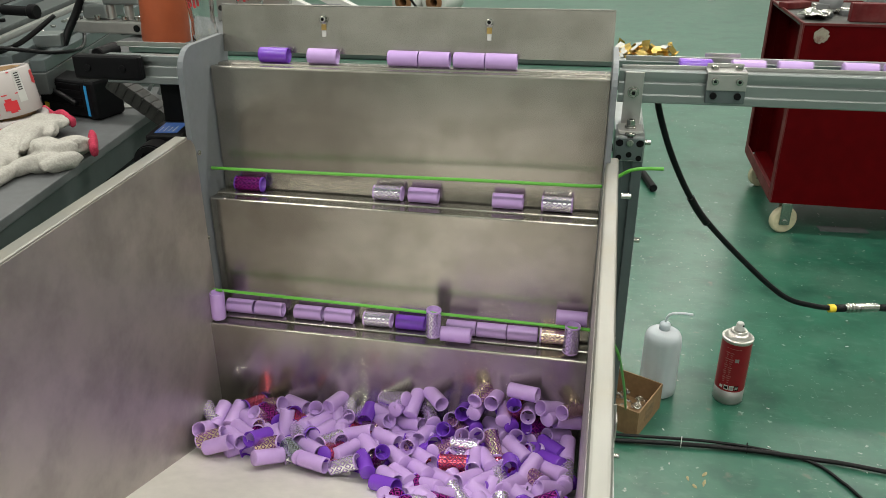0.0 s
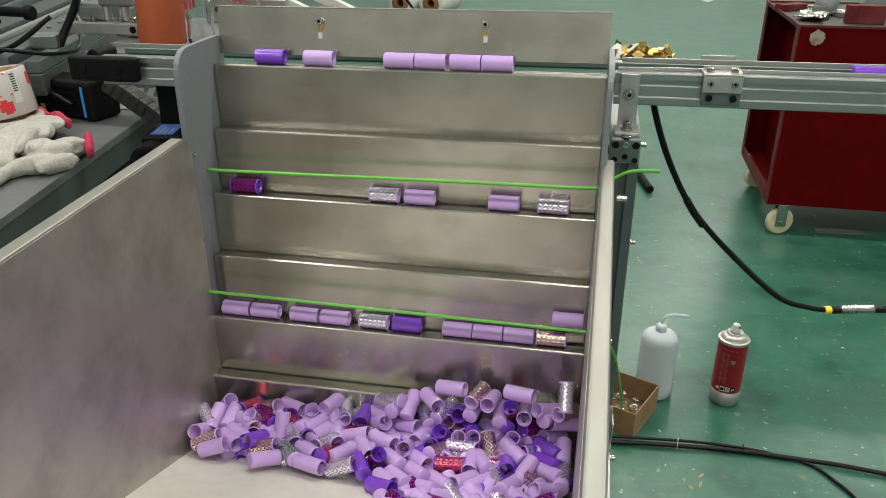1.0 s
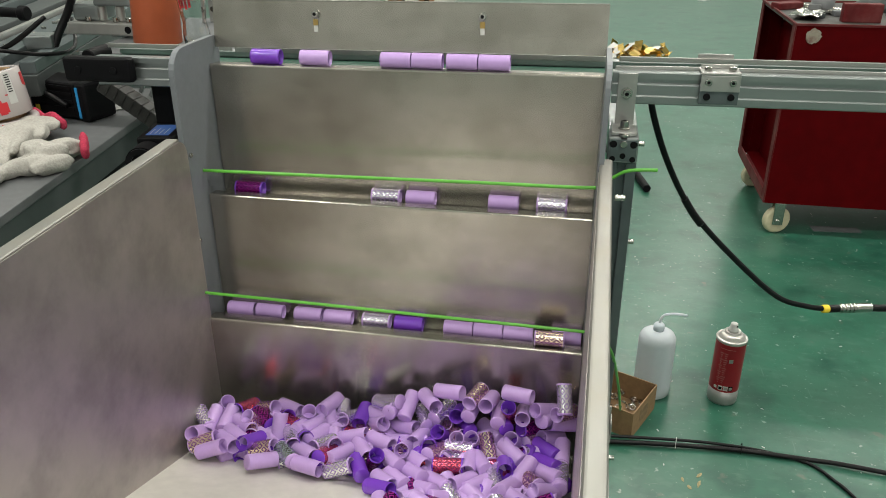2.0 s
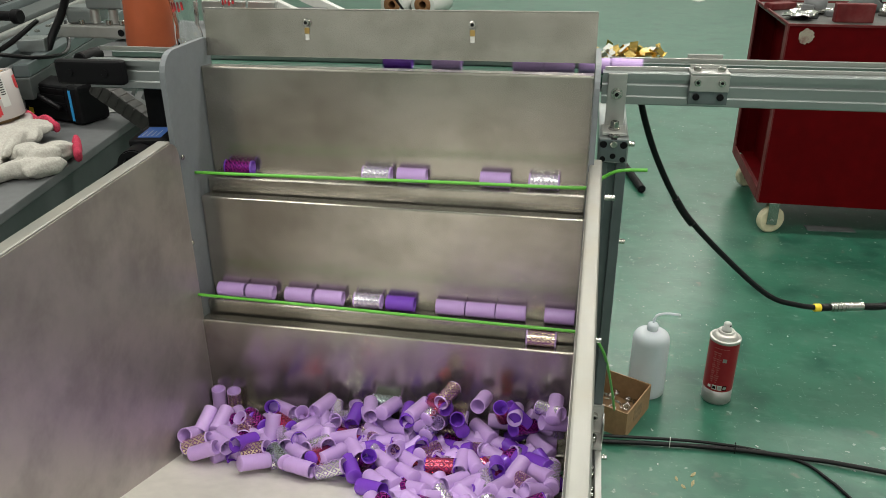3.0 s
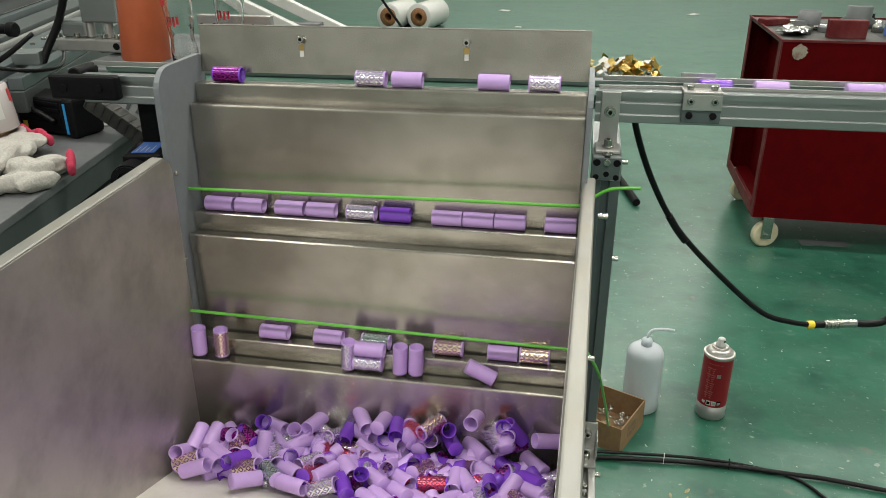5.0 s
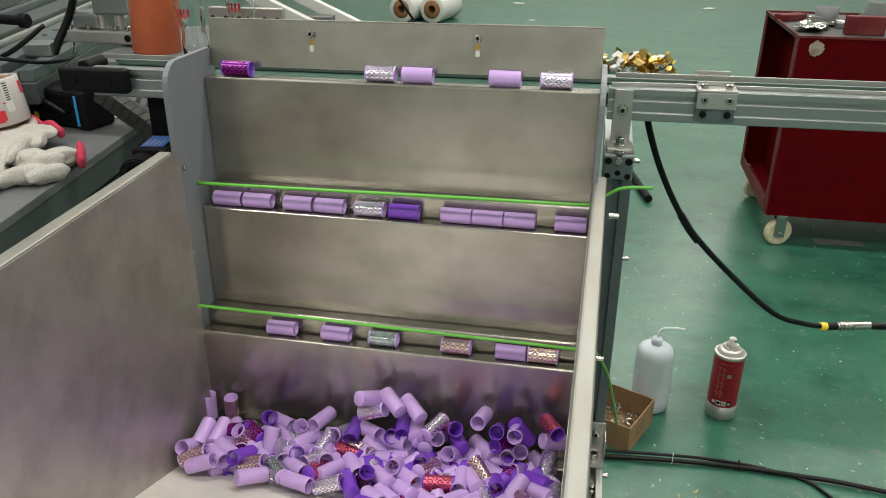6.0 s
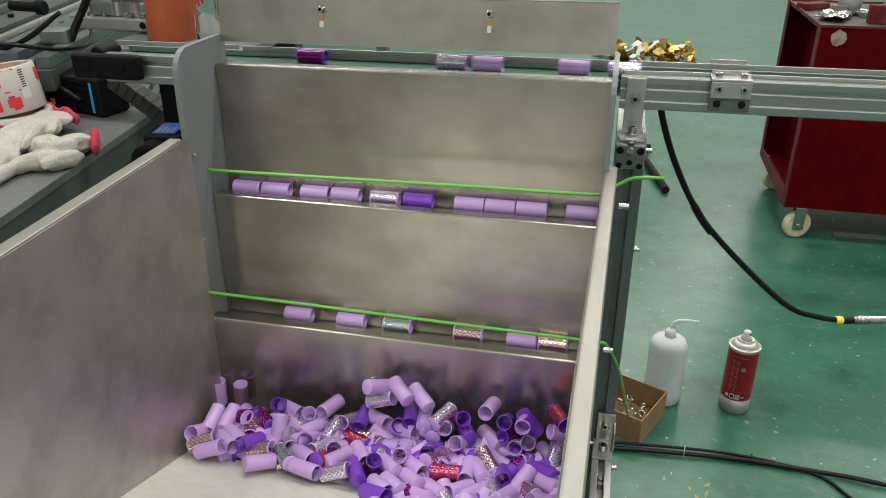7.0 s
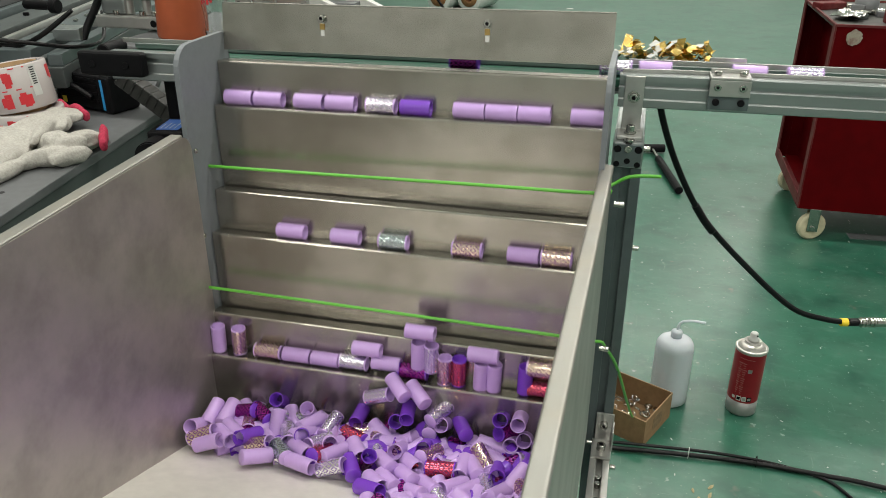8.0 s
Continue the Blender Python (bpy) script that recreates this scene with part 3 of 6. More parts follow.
def spray_can():
    c = thing("spray_can", "red and grey aerosol spray can with white nozzle on the floor", "spray can", pose(0.5525, 0.557, 0, 0, 0, 18) @ Matrix.Diagonal((0.895, 0.895, 0.945, 1)))
    part("base_band", turned([(0, 0.0), (0.031, 0.0), (0.0327, 0.003), (0.0327, 0.034), (0, 0.034)], 40), CAN_GREY, c, "light grey lower band")
    part("body", turned([(0.0325, 0.034), (0.0325, 0.149)], 40), CAN_RED, c, "dark red printed can body")
    part("shoulder", turned([(0.0325, 0.149), (0.0338, 0.151), (0.0338, 0.155), (0.0325, 0.1565), (0.0300, 0.1550), (0.0285, 0.1570), (0.0245, 0.1625), (0.0190, 0.1655), (0.0175, 0.1655), (0.0175, 0.1700), (0.0160, 0.1710), (0.0140, 0.1690), (0, 0.1690)], 40), CAN_TOP, c, "pale metal shoulder with a rolled rim")
    nz = part("nozzle", turned([(0, 0.169), (0.0115, 0.169), (0.0115, 0.1745), (0.0085, 0.177), (0.0080, 0.186), (0.0065, 0.188), (0, 0.188)], 24), WHITE_PL, c)
    part("spray_hole", rod((0.003, -0.0076, 0.1835), (0.0034, -0.0086, 0.1835), 0.0022, 10), BLACK, nz)
    # print on the can: unreadable lines, small squares and framed signs
    def print_at(a0, half, z0, z1, mat):
        a = radians(a0)
        bm = box(-half, half, -0.0003, 0.0003, z0, z1)
        bmesh.ops.transform(bm, matrix=pose(0.0326 * math.cos(a), 0.0326 * math.sin(a), 0, 0, 0, a0 + 90), verts=bm.verts)
        return part("print_bar", bm, mat, c)
    for k, a0 in enumerate((-152, -132, -112, -93)):
        print_at(a0, 0.0048, 0.0385, 0.0495, (CAN_RED, WHITE_PL, WHITE_PL, BLACK)[k])
        a = radians(a0)
        inner = box(-0.0034, 0.0034, -0.0007, 0.0001, 0.0410, 0.0470)
        bmesh.ops.transform(inner, matrix=pose(0.0327 * math.cos(a), 0.0327 * math.sin(a), 0, 0, 0, a0 + 90), verts=inner.verts)
        part("print_sign", inner, (WHITE_PL, BLACK, CAN_GREY, CAN_GREY)[k], c)
    for i in range(15):
        z = 0.056 + 0.0051 * i
        print_at(-147, 0.0012 + 0.0013 * ((i * 7) % 3), z, z + 0.0022, PALE_PRINT)
        print_at(-130, 0.0016 + 0.0011 * ((i * 5) % 4), z, z + 0.0017, PALE_PRINT)
    print_at(-108, 0.0042, 0.108, 0.1165, CAN_GREY)
    for a0 in (-150, -138, -126, -114, -102):
        print_at(a0, 0.0028, 0.1385, 0.1395, PALE_PRINT)


def parts_box():
    """An open carton with loose steel rings in it."""
    turn = pose(0.3645, 0.387, 0.0, 0, 0, 65)
    b = thing("cardboard_box", "small open brown cardboard box of steel rings", "box", turn)
    w, d, h = 0.118, 0.125, 0.058
    part("bottom", box(0, w, 0, d, 0.0, 0.0025), CARD, b)
    part("side", box(0, w, 0, 0.0025, 0.0025, h, 0.0006), CARD, b)
    part("side", box(0, w, d - 0.0025, d, 0.0025, h, 0.0006), CARD, b)
    part("side", box(0, 0.0025, 0.0025, d - 0.0025, 0.0025, h, 0.0006), CARD, b)
    part("side", box(w - 0.0025, w, 0.0025, d - 0.0025, 0.0025, h, 0.0006), CARD, b)
    part("faded_print", box(0.035, 0.075, -0.0004, 0.0, 0.016, 0.045), material("faded_print_card", (0.19, 0.125, 0.065), 0.8, 0.0, 0.3, 120), b, "faded printed patch")
    rng = random.Random(5)
    for i in range(34):
        r = rng.uniform(0.005, 0.0066)
        bm = bmesh.new()
        segs, ring = 18, 8
        vs = [[bm.verts.new(((r + 0.0014 * math.cos(2 * math.pi * k / ring)) * math.cos(2 * math.pi * j / segs), (r + 0.0014 * math.cos(2 * math.pi * k / ring)) * math.sin(2 * math.pi * j / segs), 0.0014 * math.sin(2 * math.pi * k / ring))) for k in range(ring)] for j in range(segs)]
        for j in range(segs):
            for k in range(ring):
                bm.faces.new((vs[j][k], vs[(j + 1) % segs][k], vs[(j + 1) % segs][(k + 1) % ring], vs[j][(k + 1) % ring])).smooth = True
        m = turn @ pose(rng.uniform(0.011, w - 0.011), rng.uniform(0.011, d - 0.03), 0.006 + 0.014 * rng.random() ** 1.5 + 0.004, rng.uniform(-50, 50), rng.uniform(-50, 50), 0)
        tagged(part("steel_ring", bm, CHROME, None, "", m), "small shiny steel ring in the cardboard box", "ring", "rings in the box")


def cables():
    c = thing("hanging_cable", "thick black cable hanging below the conveyor with a connector", "cable")
    pts = [(0.312, 0.165, 0.735), (0.316, 0.168, 0.70), (0.3455, 0.19, 0.6225), (0.391, 0.215, 0.5425), (0.464, 0.24, 0.4620), (0.5385, 0.265, 0.3935), (0.590, 0.2845, 0.3705), (0.6245, 0.298, 0.3620)]
    part("sheath", sweep(pts, 0.0043, 12), RUBBER, c)
    part("bulge", sweep([(0.377, 0.209, 0.563), (0.391, 0.215, 0.541), (0.406, 0.221, 0.521)], 0.0055, 12), RUBBER, c)
    a, d = Vector((0.6205, 0.2965, 0.3622)), Vector((0.098, 0.03, -0.004)).normalized()
    part("yellow_band", rod(a - d * 0.004, a + d * 0.007, 0.0064), YELLOW, c)
    part("boot", rod(a + d * 0.007, a + d * 0.024, 0.0062), RUBBER, c)
    plug = part("plug", rod(a + d * 0.024, a + d * 0.05, 0.0062, 20), CHROME, c, "ribbed metal cable plug")
    for k in range(4):
        part("ring", rod(a + d * (0.027 + 0.0065 * k), a + d * (0.030 + 0.0065 * k), 0.0078, 20), CHROME, plug)
    part("socket", rod(a + d * 0.05, a + d * 0.078, 0.0072, 20), CHROME, c)
    part("sheath", sweep([a + d * 0.076, a + d * 0.12, a + d * 0.2 + Vector((0, 0, 0.02)), a + d * 0.6 + Vector((0, 0.1, -0.1))], 0.0058, 12), RUBBER, c)
    for pts, r in (([(0.28, 0.360, 0.007), (0.329, 0.365, 0.007), (0.441, 0.376, 0.007), (0.553, 0.382, 0.007), (0.68, 0.378, 0.007), (0.80, 0.367, 0.007), (1.3, 0.29, 0.007)], 0.0046),
                   ([(0.28, 0.366, 0.015), (0.334, 0.372, 0.015), (0.45, 0.383, 0.014), (0.52, 0.389, 0.011), (0.6, 0.391, 0.005), (0.68, 0.371, 0.004), (0.717, 0.329, 0.004), (0.739, 0.291, 0.004), (0.83, 0.1, 0.004)], 0.0031)):
        tagged(part("floor_cable", sweep(pts, r, 10), RUBBER), "black power cable lying on the green floor", "cable", "cables on the floor")
    for x, y in ((0.445, 0.378), (0.563, 0.383)):
        bm = sweep([(x, y - 0.008, 0.004), (x, y - 0.008, 0.014), (x + 0.001, y, 0.0225), (x + 0.002, y + 0.009, 0.012)], 0.0007, 6)
        tagged(part("cable_tie", bm, WHITE_PL if x < 0.5 else BLACK), "small plastic cable tie round the floor cables", "cable tie", "cable ties")


def hammer():
    h = thing("hammer", "small hammer with a black rubber grip on the floor", "hammer")
    a, b = Vector((0.365, 2.165, 0.018)), Vector((0.459, 1.735, 0.014))
    d = (b - a).normalized()
    s = d.cross(Vector((0, 0, 1)))
    part("head", rod(a - s * 0.05, a + s * 0.05, 0.016, 18), BLACK, h)
    part("shaft", rod(a, a + d * 0.13, 0.007, 12), CHROME, h)
    part("grip", rod(a + d * 0.12, b, 0.0135, 14), BLACK, h)


def trolley():
    x0, x1, y0, y1, z0, z1 = 0.770, 1.43, 1.44, 1.93, 0.101, 0.619
    t = thing("tool_trolley", "dark red steel workshop trolley with worn edges on casters", "trolley")
    for x in (x0, x1 - 0.034):
        for y in (y0, y1 - 0.034):
            part("corner_post", box(x if x == x0 else x + 0.030, x + 0.004 if x == x0 else x + 0.034, y, y + 0.034, z0, z1 - 0.0065, 0.001), RED_WORN, t, "worn red angle post")
            part("post_flange", box(x + 0.004 if x == x0 else x, x + 0.034 if x == x0 else x + 0.030, y if y == y0 else y + 0.030, y + 0.004 if y == y0 else y + 0.034, z0, z1 - 0.0065), RED, t)
    part("front_panel", box(x0 + 0.034, x1 - 0.034, y0 + 0.001, y0 + 0.005, z0, z1 - 0.0065), RED, t)
    part("back_panel", box(x0 + 0.034, x1 - 0.034, y1 - 0.006, y1 - 0.002, z0, z1 - 0.012), RED, t)
    part("side_panel", box(x0 + 0.070, x0 + 0.073, y0 + 0.006, y1 - 0.006, z0, z1 - 0.012), RED, t)
    part("side_panel", box(x1 - 0.031, x1 - 0.028, y0 + 0.03, y1 - 0.03, z0, z1 - 0.012), RED, t)
    part("side_sill", box(x0 + 0.001, x0 + 0.069, y0 + 0.034, y1 - 0.034, z0, z0 + 0.006), RED_WORN, t)
    part("side_rail", box(x0, x0 + 0.004, y0 + 0.035, y1 - 0.035, z0 - 0.001, z0 + 0.034), RED_WORN, t)
    part("bottom", box(x0 + 0.03, x1 - 0.03, y0 + 0.01, y1 - 0.01, z0, z0 + 0.008), RED, t)
    part("tray", box(x0 + 0.004, x1 - 0.004, y0 + 0.006, y1 - 0.004, z1 - 0.014, z1 - 0.006), TRAY, t, "dirty grey tray top")
    for b in ((x0 - 0.001, x1 + 0.001, y0 - 0.001, y0 + 0.004, z1 - 0.006, z1), (x0 - 0.001, x1 + 0.001, y1 - 0.004, y1 + 0.001, z1 - 0.006, z1), (x0 - 0.001, x0 + 0.004, y0 + 0.004, y1 - 0.004, z1 - 0.006, z1), (x1 - 0.004, x1 + 0.001, y0 + 0.004, y1 - 0.004, z1 - 0.006, z1)):
        part("tray_rim", box(*b), RED_WORN, t)
    rng = random.Random(2)
    bm = bmesh.new()
    ring = [bm.verts.new((0.021 * rng.uniform(0.82, 1.06) * math.cos(k * math.pi / 14), 0, 0.021 * rng.uniform(0.8, 1.06) * math.sin(k * math.pi / 14))) for k in range(28)]
    f = bm.faces.new(ring)
    ext = bmesh.ops.extrude_face_region(bm, geom=[f])["geom"]
    bmesh.ops.translate(bm, vec=(0, -0.0006, 0), verts=[v for v in ext if isinstance(v, bmesh.types.BMVert)])
    part("paint_patch", bm, STICKER, t, "flaked round grey paint patch", pose(0.820, y0 - 0.0003, 0.587))
    for x in (x0 + 0.04, x1 - 0.06):
        for y in (y0 + 0.026, y1 - 0.06):
            w = part("caster", turned([(0, -0.011), (0.036, -0.011), (0.041, -0.007), (0.041, 0.007), (0.036, 0.011), (0, 0.011)], 28, None, True, pose(x + 0.012, y, 0.041, 90, 0, 18)), CREAM, t, "cream caster wheel in a steel fork")
            part("fork", box(x - 0.002, x + 0.028, y - 0.021, y - 0.017, 0.03, z0 - 0.001, 0.002), CHROME, w)
            part("fork", box(x - 0.002, x + 0.028, y + 0.017, y + 0.021, 0.03, z0 - 0.001, 0.002), CHROME, w)
            part("axle", rod((x + 0.012, y - 0.025, 0.041), (x + 0.012, y + 0.025, 0.041), 0.007, 12), CHROME, w)
    top = z1 - 0.006
    # clutter on the tray
    bm = bmesh.new()
    n = 9
    grid = [[bm.verts.new((0.16 * (i / n - 0.5), 0.075 * (j / 4 - 0.5), 0.012 + 0.012 * noise.noise((i * 0.9, j * 1.3, 2)))) for j in range(5)] for i in range(n + 1)]
    for i in range(n):
        for j in range(4):
            bm.faces.new((grid[i][j], grid[i + 1][j], grid[i + 1][j + 1], grid[i][j + 1]))
    ext = bmesh.ops.extrude_face_region(bm, geom=list(bm.faces))["geom"]
    bmesh.ops.translate(bm, vec=(0, 0, 0.002), verts=[v for v in ext if isinstance(v, bmesh.types.BMVert)])
    tagged(part("foil_sheet", bm, CHROME, None, "", pose(0.838, 1.60, top, 0, 0, 66)), "crumpled silver foil sheet on the red trolley", "foil")
    for i in range(7):
        bm = rod((0, 0, 0), (0.10 + 0.01 * (i % 3), 0, 0.004 * (i % 2)), 0.0035, 8)
        tagged(part("metal_rod", bm, CHROME, None, "", pose(0.955 + 0.006 * i, 1.61 + 0.009 * i, top + 0.004 + 0.004 * (i % 3), 0, 0, 135 + 4 * i)), "short bright metal rod on the trolley top", "rod", "rods on the trolley")
    tagged(part("dark_red_block", box(-0.05, 0.05, -0.015, 0.015, 0, 0.05, 0.003), RED_WORN, None, "", pose(0.955, 1.53, top)), "dark worn red metal block on the trolley", "block")
    tagged(part("steel_cup", turned([(0, 0), (0.03, 0), (0.032, 0.004), (0.032, 0.05), (0.03, 0.05), (0.03, 0.006), (0, 0.006)], 28), TABLE, None, "", pose(0.895, 1.70, top)), "small grey metal cup on the trolley", "cup")
    tagged(part("blue_carton", box(-0.06, 0.06, -0.05, 0.05, 0, 0.045, 0.002), BLUE_LABEL, None, "", pose(1.14, 1.56, top, 0, 0, 8)), "small blue and white carton on the trolley", "carton")
    tagged(part("white_lid", box(-0.06, 0.06, -0.05, 0.05, 0.0455, 0.05, 0.002), WHITE_PL, None, "", pose(1.14, 1.56, top, 0, 0, 8)), "white lid on the blue carton", "lid")
    tagged(part("red_brush", box(-0.045, 0.045, -0.02, 0.02, 0, 0.02, 0.004), RED_WORN, None, "", pose(0.81, 1.76, top, 0, 0, 30)), "small worn red block at the tray's back", "block")
    rng = random.Random(9)
    for i in range(16):
        x, y = rng.uniform(0.86, 1.33), rng.uniform(1.57, 1.82)
        a = rng.uniform(0, 180)
        if i % 2:
            bm = box(-rng.uniform(0.012, 0.035), 0.02, -0.012, 0.012, 0, rng.uniform(0.012, 0.035), 0.002)
            word, mat = "small loose metal part on the trolley tray", (TABLE, CHROME, TABLE_SIDE)[i % 3]
        else:
            r = rng.uniform(0.008, 0.018)
            bm = turned([(0, 0), (r, 0), (r, 0.02), (r * 0.6, 0.024), (r * 0.6, 0.034), (0, 0.034)], 18)
            word, mat = "small turned metal fitting on the trolley tray", (CHROME, BLACK, TABLE)[i % 3]
        tagged(part("metal_part", bm, mat, None, "", pose(x, y, top, 0, 0, a)), word, "metal part", "parts on the trolley")
    tagged(part("grey_casting", turned([(0, 0), (0.05, 0), (0.05, 0.02), (0.035, 0.03), (0.035, 0.06), (0, 0.06)], 24), TABLE_SIDE, None, "", pose(1.05, 1.76, top)), "round dark grey casting on the trolley top", "casting")


def far_floor():
    rng = random.Random(11)
    bm = bmesh.new()
    for i in range(60):
        x, y = 0.43 + rng.uniform(-0.27, 0.24), 3.90 + rng.gauss(0, 0.08)
        m = pose(x, y, 0.02 + 0.06 * rng.random(), rng.uniform(-35, 35), rng.uniform(-35, 35), rng.uniform(0, 180))
        w, l = rng.uniform(0.025, 0.06), rng.uniform(0.07, 0.19)
        vs = []
        for k in range(6):
            zz = 0.018 * math.sin(k * 1.3 + i)
            vs.append((bm.verts.new(m @ Vector((l * (k / 5 - 0.5), -w / 2, zz))), bm.verts.new(m @ Vector((l * (k / 5 - 0.5), w / 2, zz)))))
        for a, b in zip(vs, vs[1:]):
            f = bm.faces.new((a[0], b[0], b[1], a[1]))
            f.material_index = 1 if i % 4 == 0 else 0
    ext = bmesh.ops.extrude_face_region(bm, geom=list(bm.faces))["geom"]
    bmesh.ops.translate(bm, vec=(0, 0, 0.001), verts=[v for v in ext if isinstance(v, bmesh.types.BMVert)])
    for v in bm.verts:
        v.co.z = max(v.co.z, 0.001)
    tagged(part("foil_scraps", bm, [GOLD, WHITE_PL]), "heap of gold and white foil scraps on the floor", "scraps", kind="stuff")
    for k in range(2):
        r = thing("film_roll", "white film roll with a brown core on the floor", "roll", pose(-1.30 + 0.24 * k, 5.35 + 0.03 * k, 0.105, -90, 0, -14) @ Matrix.Scale(1.0, 4), "film rolls")
        part("film", turned([(0.05, 0.0), (0.10, 0.0), (0.105, 0.006), (0.105, 0.36), (0.10, 0.366), (0.05, 0.366)], 36), WHITE_PL, r)
        part("core", turned([(0.03, -0.004), (0.07, -0.004), (0.07, 0.37), (0.03, 0.37), (0.03, -0.004)], 28), WOOD, r)
        part("valve", rod((0.0, 0.0, 0.36), (0.0, 0.0, 0.47), 0.045, 18), CHROME, r)
    for x, y, w in ((-0.51, 6.70, 0.05), (1.195, 6.74, 0.05), (-0.30, 5.7, 0.025)):
        bm = box(-w, w, -w * 0.7, w * 0.7, 0, 0.006, 0.002)
        tagged(part("paper_scrap", bm, WHITE_PL, None, "", pose(x, y, 0, 0, 0, 40 * x)), "small white paper scrap on the green floor", "paper", "paper scraps")
    tagged(part("paper_sheet", box(-0.07, 0.07, -0.02, 0.02, 0, 0.002), TABLE, None, "", pose(1.01, 1.515, 0, 0, 0, 4)), "small grey card lying beside the trolley", "card")
    bm = bmesh.new()
    for i in range(170):
        x, y = rng.uniform(0.33, 1.5), rng.uniform(0.1, 2.8)
        w = rng.uniform(0.0006, 0.0022)
        made = bmesh.ops.create_cube(bm, size=1)["verts"]
        m = pose(x, y, 0.0006, 0, 0, rng.uniform(0, 180)) @ Matrix.Diagonal((w * rng.uniform(1, 4), w, 0.001, 1))
        bmesh.ops.transform(bm, matrix=m, verts=made)
    tagged(part("floor_crumbs", bm, WHITE_PL), "tiny pale crumbs and chips scattered on the floor", "crumbs", kind="stuff")
    for i, (x, y, w, l) in enumerate(((0.482, 0.306, 0.0035, 0.010), (0.479, 0.283, 0.003, 0.011), (0.452, 0.290, 0.003, 0.007), (0.462, 0.272, 0.0035, 0.006))):
        bm = bmesh.new()
        ring = [bm.verts.new((l * rng.uniform(0.6, 1.1) * math.cos(k * math.pi / 6), w * rng.uniform(0.6, 1.1) * math.sin(k * math.pi / 6), 0)) for k in range(12)]
        f = bm.faces.new(ring)
        ext = bmesh.ops.extrude_face_region(bm, geom=[f])["geom"]
        bmesh.ops.translate(bm, vec=(0, 0, 0.0008), verts=[v for v in ext if isinstance(v, bmesh.types.BMVert)])
        tagged(part("tape_scrap", bm, TAN, None, "", pose(x, y, 0.0002, 0, 0, 55 + 20 * i)), "tan tape scrap stuck to the green floor", "tape", "tape scraps")


wash_bottle()
spray_can()
parts_box()
cables()
hammer()
trolley()
far_floor()


# ---- the machine on the other side ----
def blob(lobes, seed=0, rough=0.0):
    """Soft rounded body from overlapping stretched balls: (centre, sizes, yaw)."""
    bm = bmesh.new()
    for c, s, yaw in lobes:
        made = bmesh.ops.create_icosphere(bm, subdivisions=3, radius=1)["verts"]
        m = pose(*c, 0, 0, yaw) @ Matrix.Diagonal((*s, 1))
        for v in made:
            n = noise.noise(v.co * 2.2 + Vector((seed, c[0] * 40, 0)))
            v.co = m @ (v.co * (1 + rough * n))
    for f in bm.faces:
        f.smooth = True
    return bm


def machine_bed():
    t = thing("machine_bed", "grey painted steel machine bed with speckled top", "machine", pose(-0.5430, 0.0, 0, 0, 0, 9.0))
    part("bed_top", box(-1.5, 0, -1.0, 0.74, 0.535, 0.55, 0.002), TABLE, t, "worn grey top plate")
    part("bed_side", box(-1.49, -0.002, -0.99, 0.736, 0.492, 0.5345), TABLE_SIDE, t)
    # Dark cabinet and black strip paint in the shade below the overhanging side.
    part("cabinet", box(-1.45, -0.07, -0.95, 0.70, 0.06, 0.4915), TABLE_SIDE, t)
    part("kick_strip", box(-0.05, -0.004, -0.98, 0.72, 0.484, 0.4915), BLACK, t)
    for i in range(5):
        for j in range(9):
            x, y = -0.05 - 0.09 * i, -0.75 + 0.115 * j
            if y < 0.3:
                part("tapped_hole", rod((x, y, 0.5495), (x, y, 0.5508), 0.004, 10), DARK, t)
    for x, y in ((-1.4, -0.9), (-0.1, -0.9), (-1.4, 0.4), (-0.1, 0.4)):
        part("foot", rod((x, y, 0), (x, y, 0.06), 0.03, 16), BLACK, t)


def drive_motor():
    m = thing("drive_motor", "black drive motor with a blue stripe on the bed", "motor", pose(-0.752, 0.491, 0.551, 0, 0, -14))
    part("body", box(-0.075, 0.045, -0.034, 0.034, 0.004, 0.072, 0.006, 3), BLACK, m)
    part("end_bell", box(0.0455, 0.075, -0.036, 0.036, 0.0, 0.074, 0.010, 3), BLACK, m)
    part("blue_stripe", box(0.052, 0.058, -0.0368, -0.0355, 0.008, 0.066), BLUE, m, "bright blue stripe")
    part("flange", box(-0.10, -0.0755, -0.04, 0.04, 0.0, 0.08, 0.003), ALU, m)
    part("gear_block", box(-0.14, -0.1005, -0.045, 0.045, 0.0, 0.09, 0.004), ALU, m)
    for z in (0.02, 0.034, 0.048, 0.06):
        part("fin", box(-0.07, 0.04, -0.0362, -0.0342, z, z + 0.006), BLACK, m)
    part("lead", sweep([(-0.11, -0.05, 0.03), (-0.07, -0.055, 0.05), (-0.02, -0.046, 0.052), (0.03, -0.04, 0.03)], 0.005), RUBBER, m)
    part("warning_label", box(-0.062, -0.05, -0.0368, -0.0362, 0.012, 0.024), YELLOW, m, "small yellow warning label")


def print_patch(parent, r, a0, turn, z0, z1, mat, proud=0.0004):
    """A thin printed patch bent round a roll of radius r."""
    bm = bmesh.new()
    cols = []
    for s in range(5):
        a = radians(a0 + turn * s / 4)
        cols.append([bm.verts.new(((r + d) * math.cos(a), (r + d) * math.sin(a), z)) for d in (0.0001, proud) for z in (z0, z1)])
    for p, q in zip(cols, cols[1:]):
        bm.faces.new((p[2], q[2], q[3], p[3])), bm.faces.new((p[0], q[0], q[1], p[1])), bm.faces.new((p[1], q[1], q[3], p[3])), bm.faces.new((p[0], q[0], q[2], p[2]))
    return part("print_patch", bm, mat, parent)


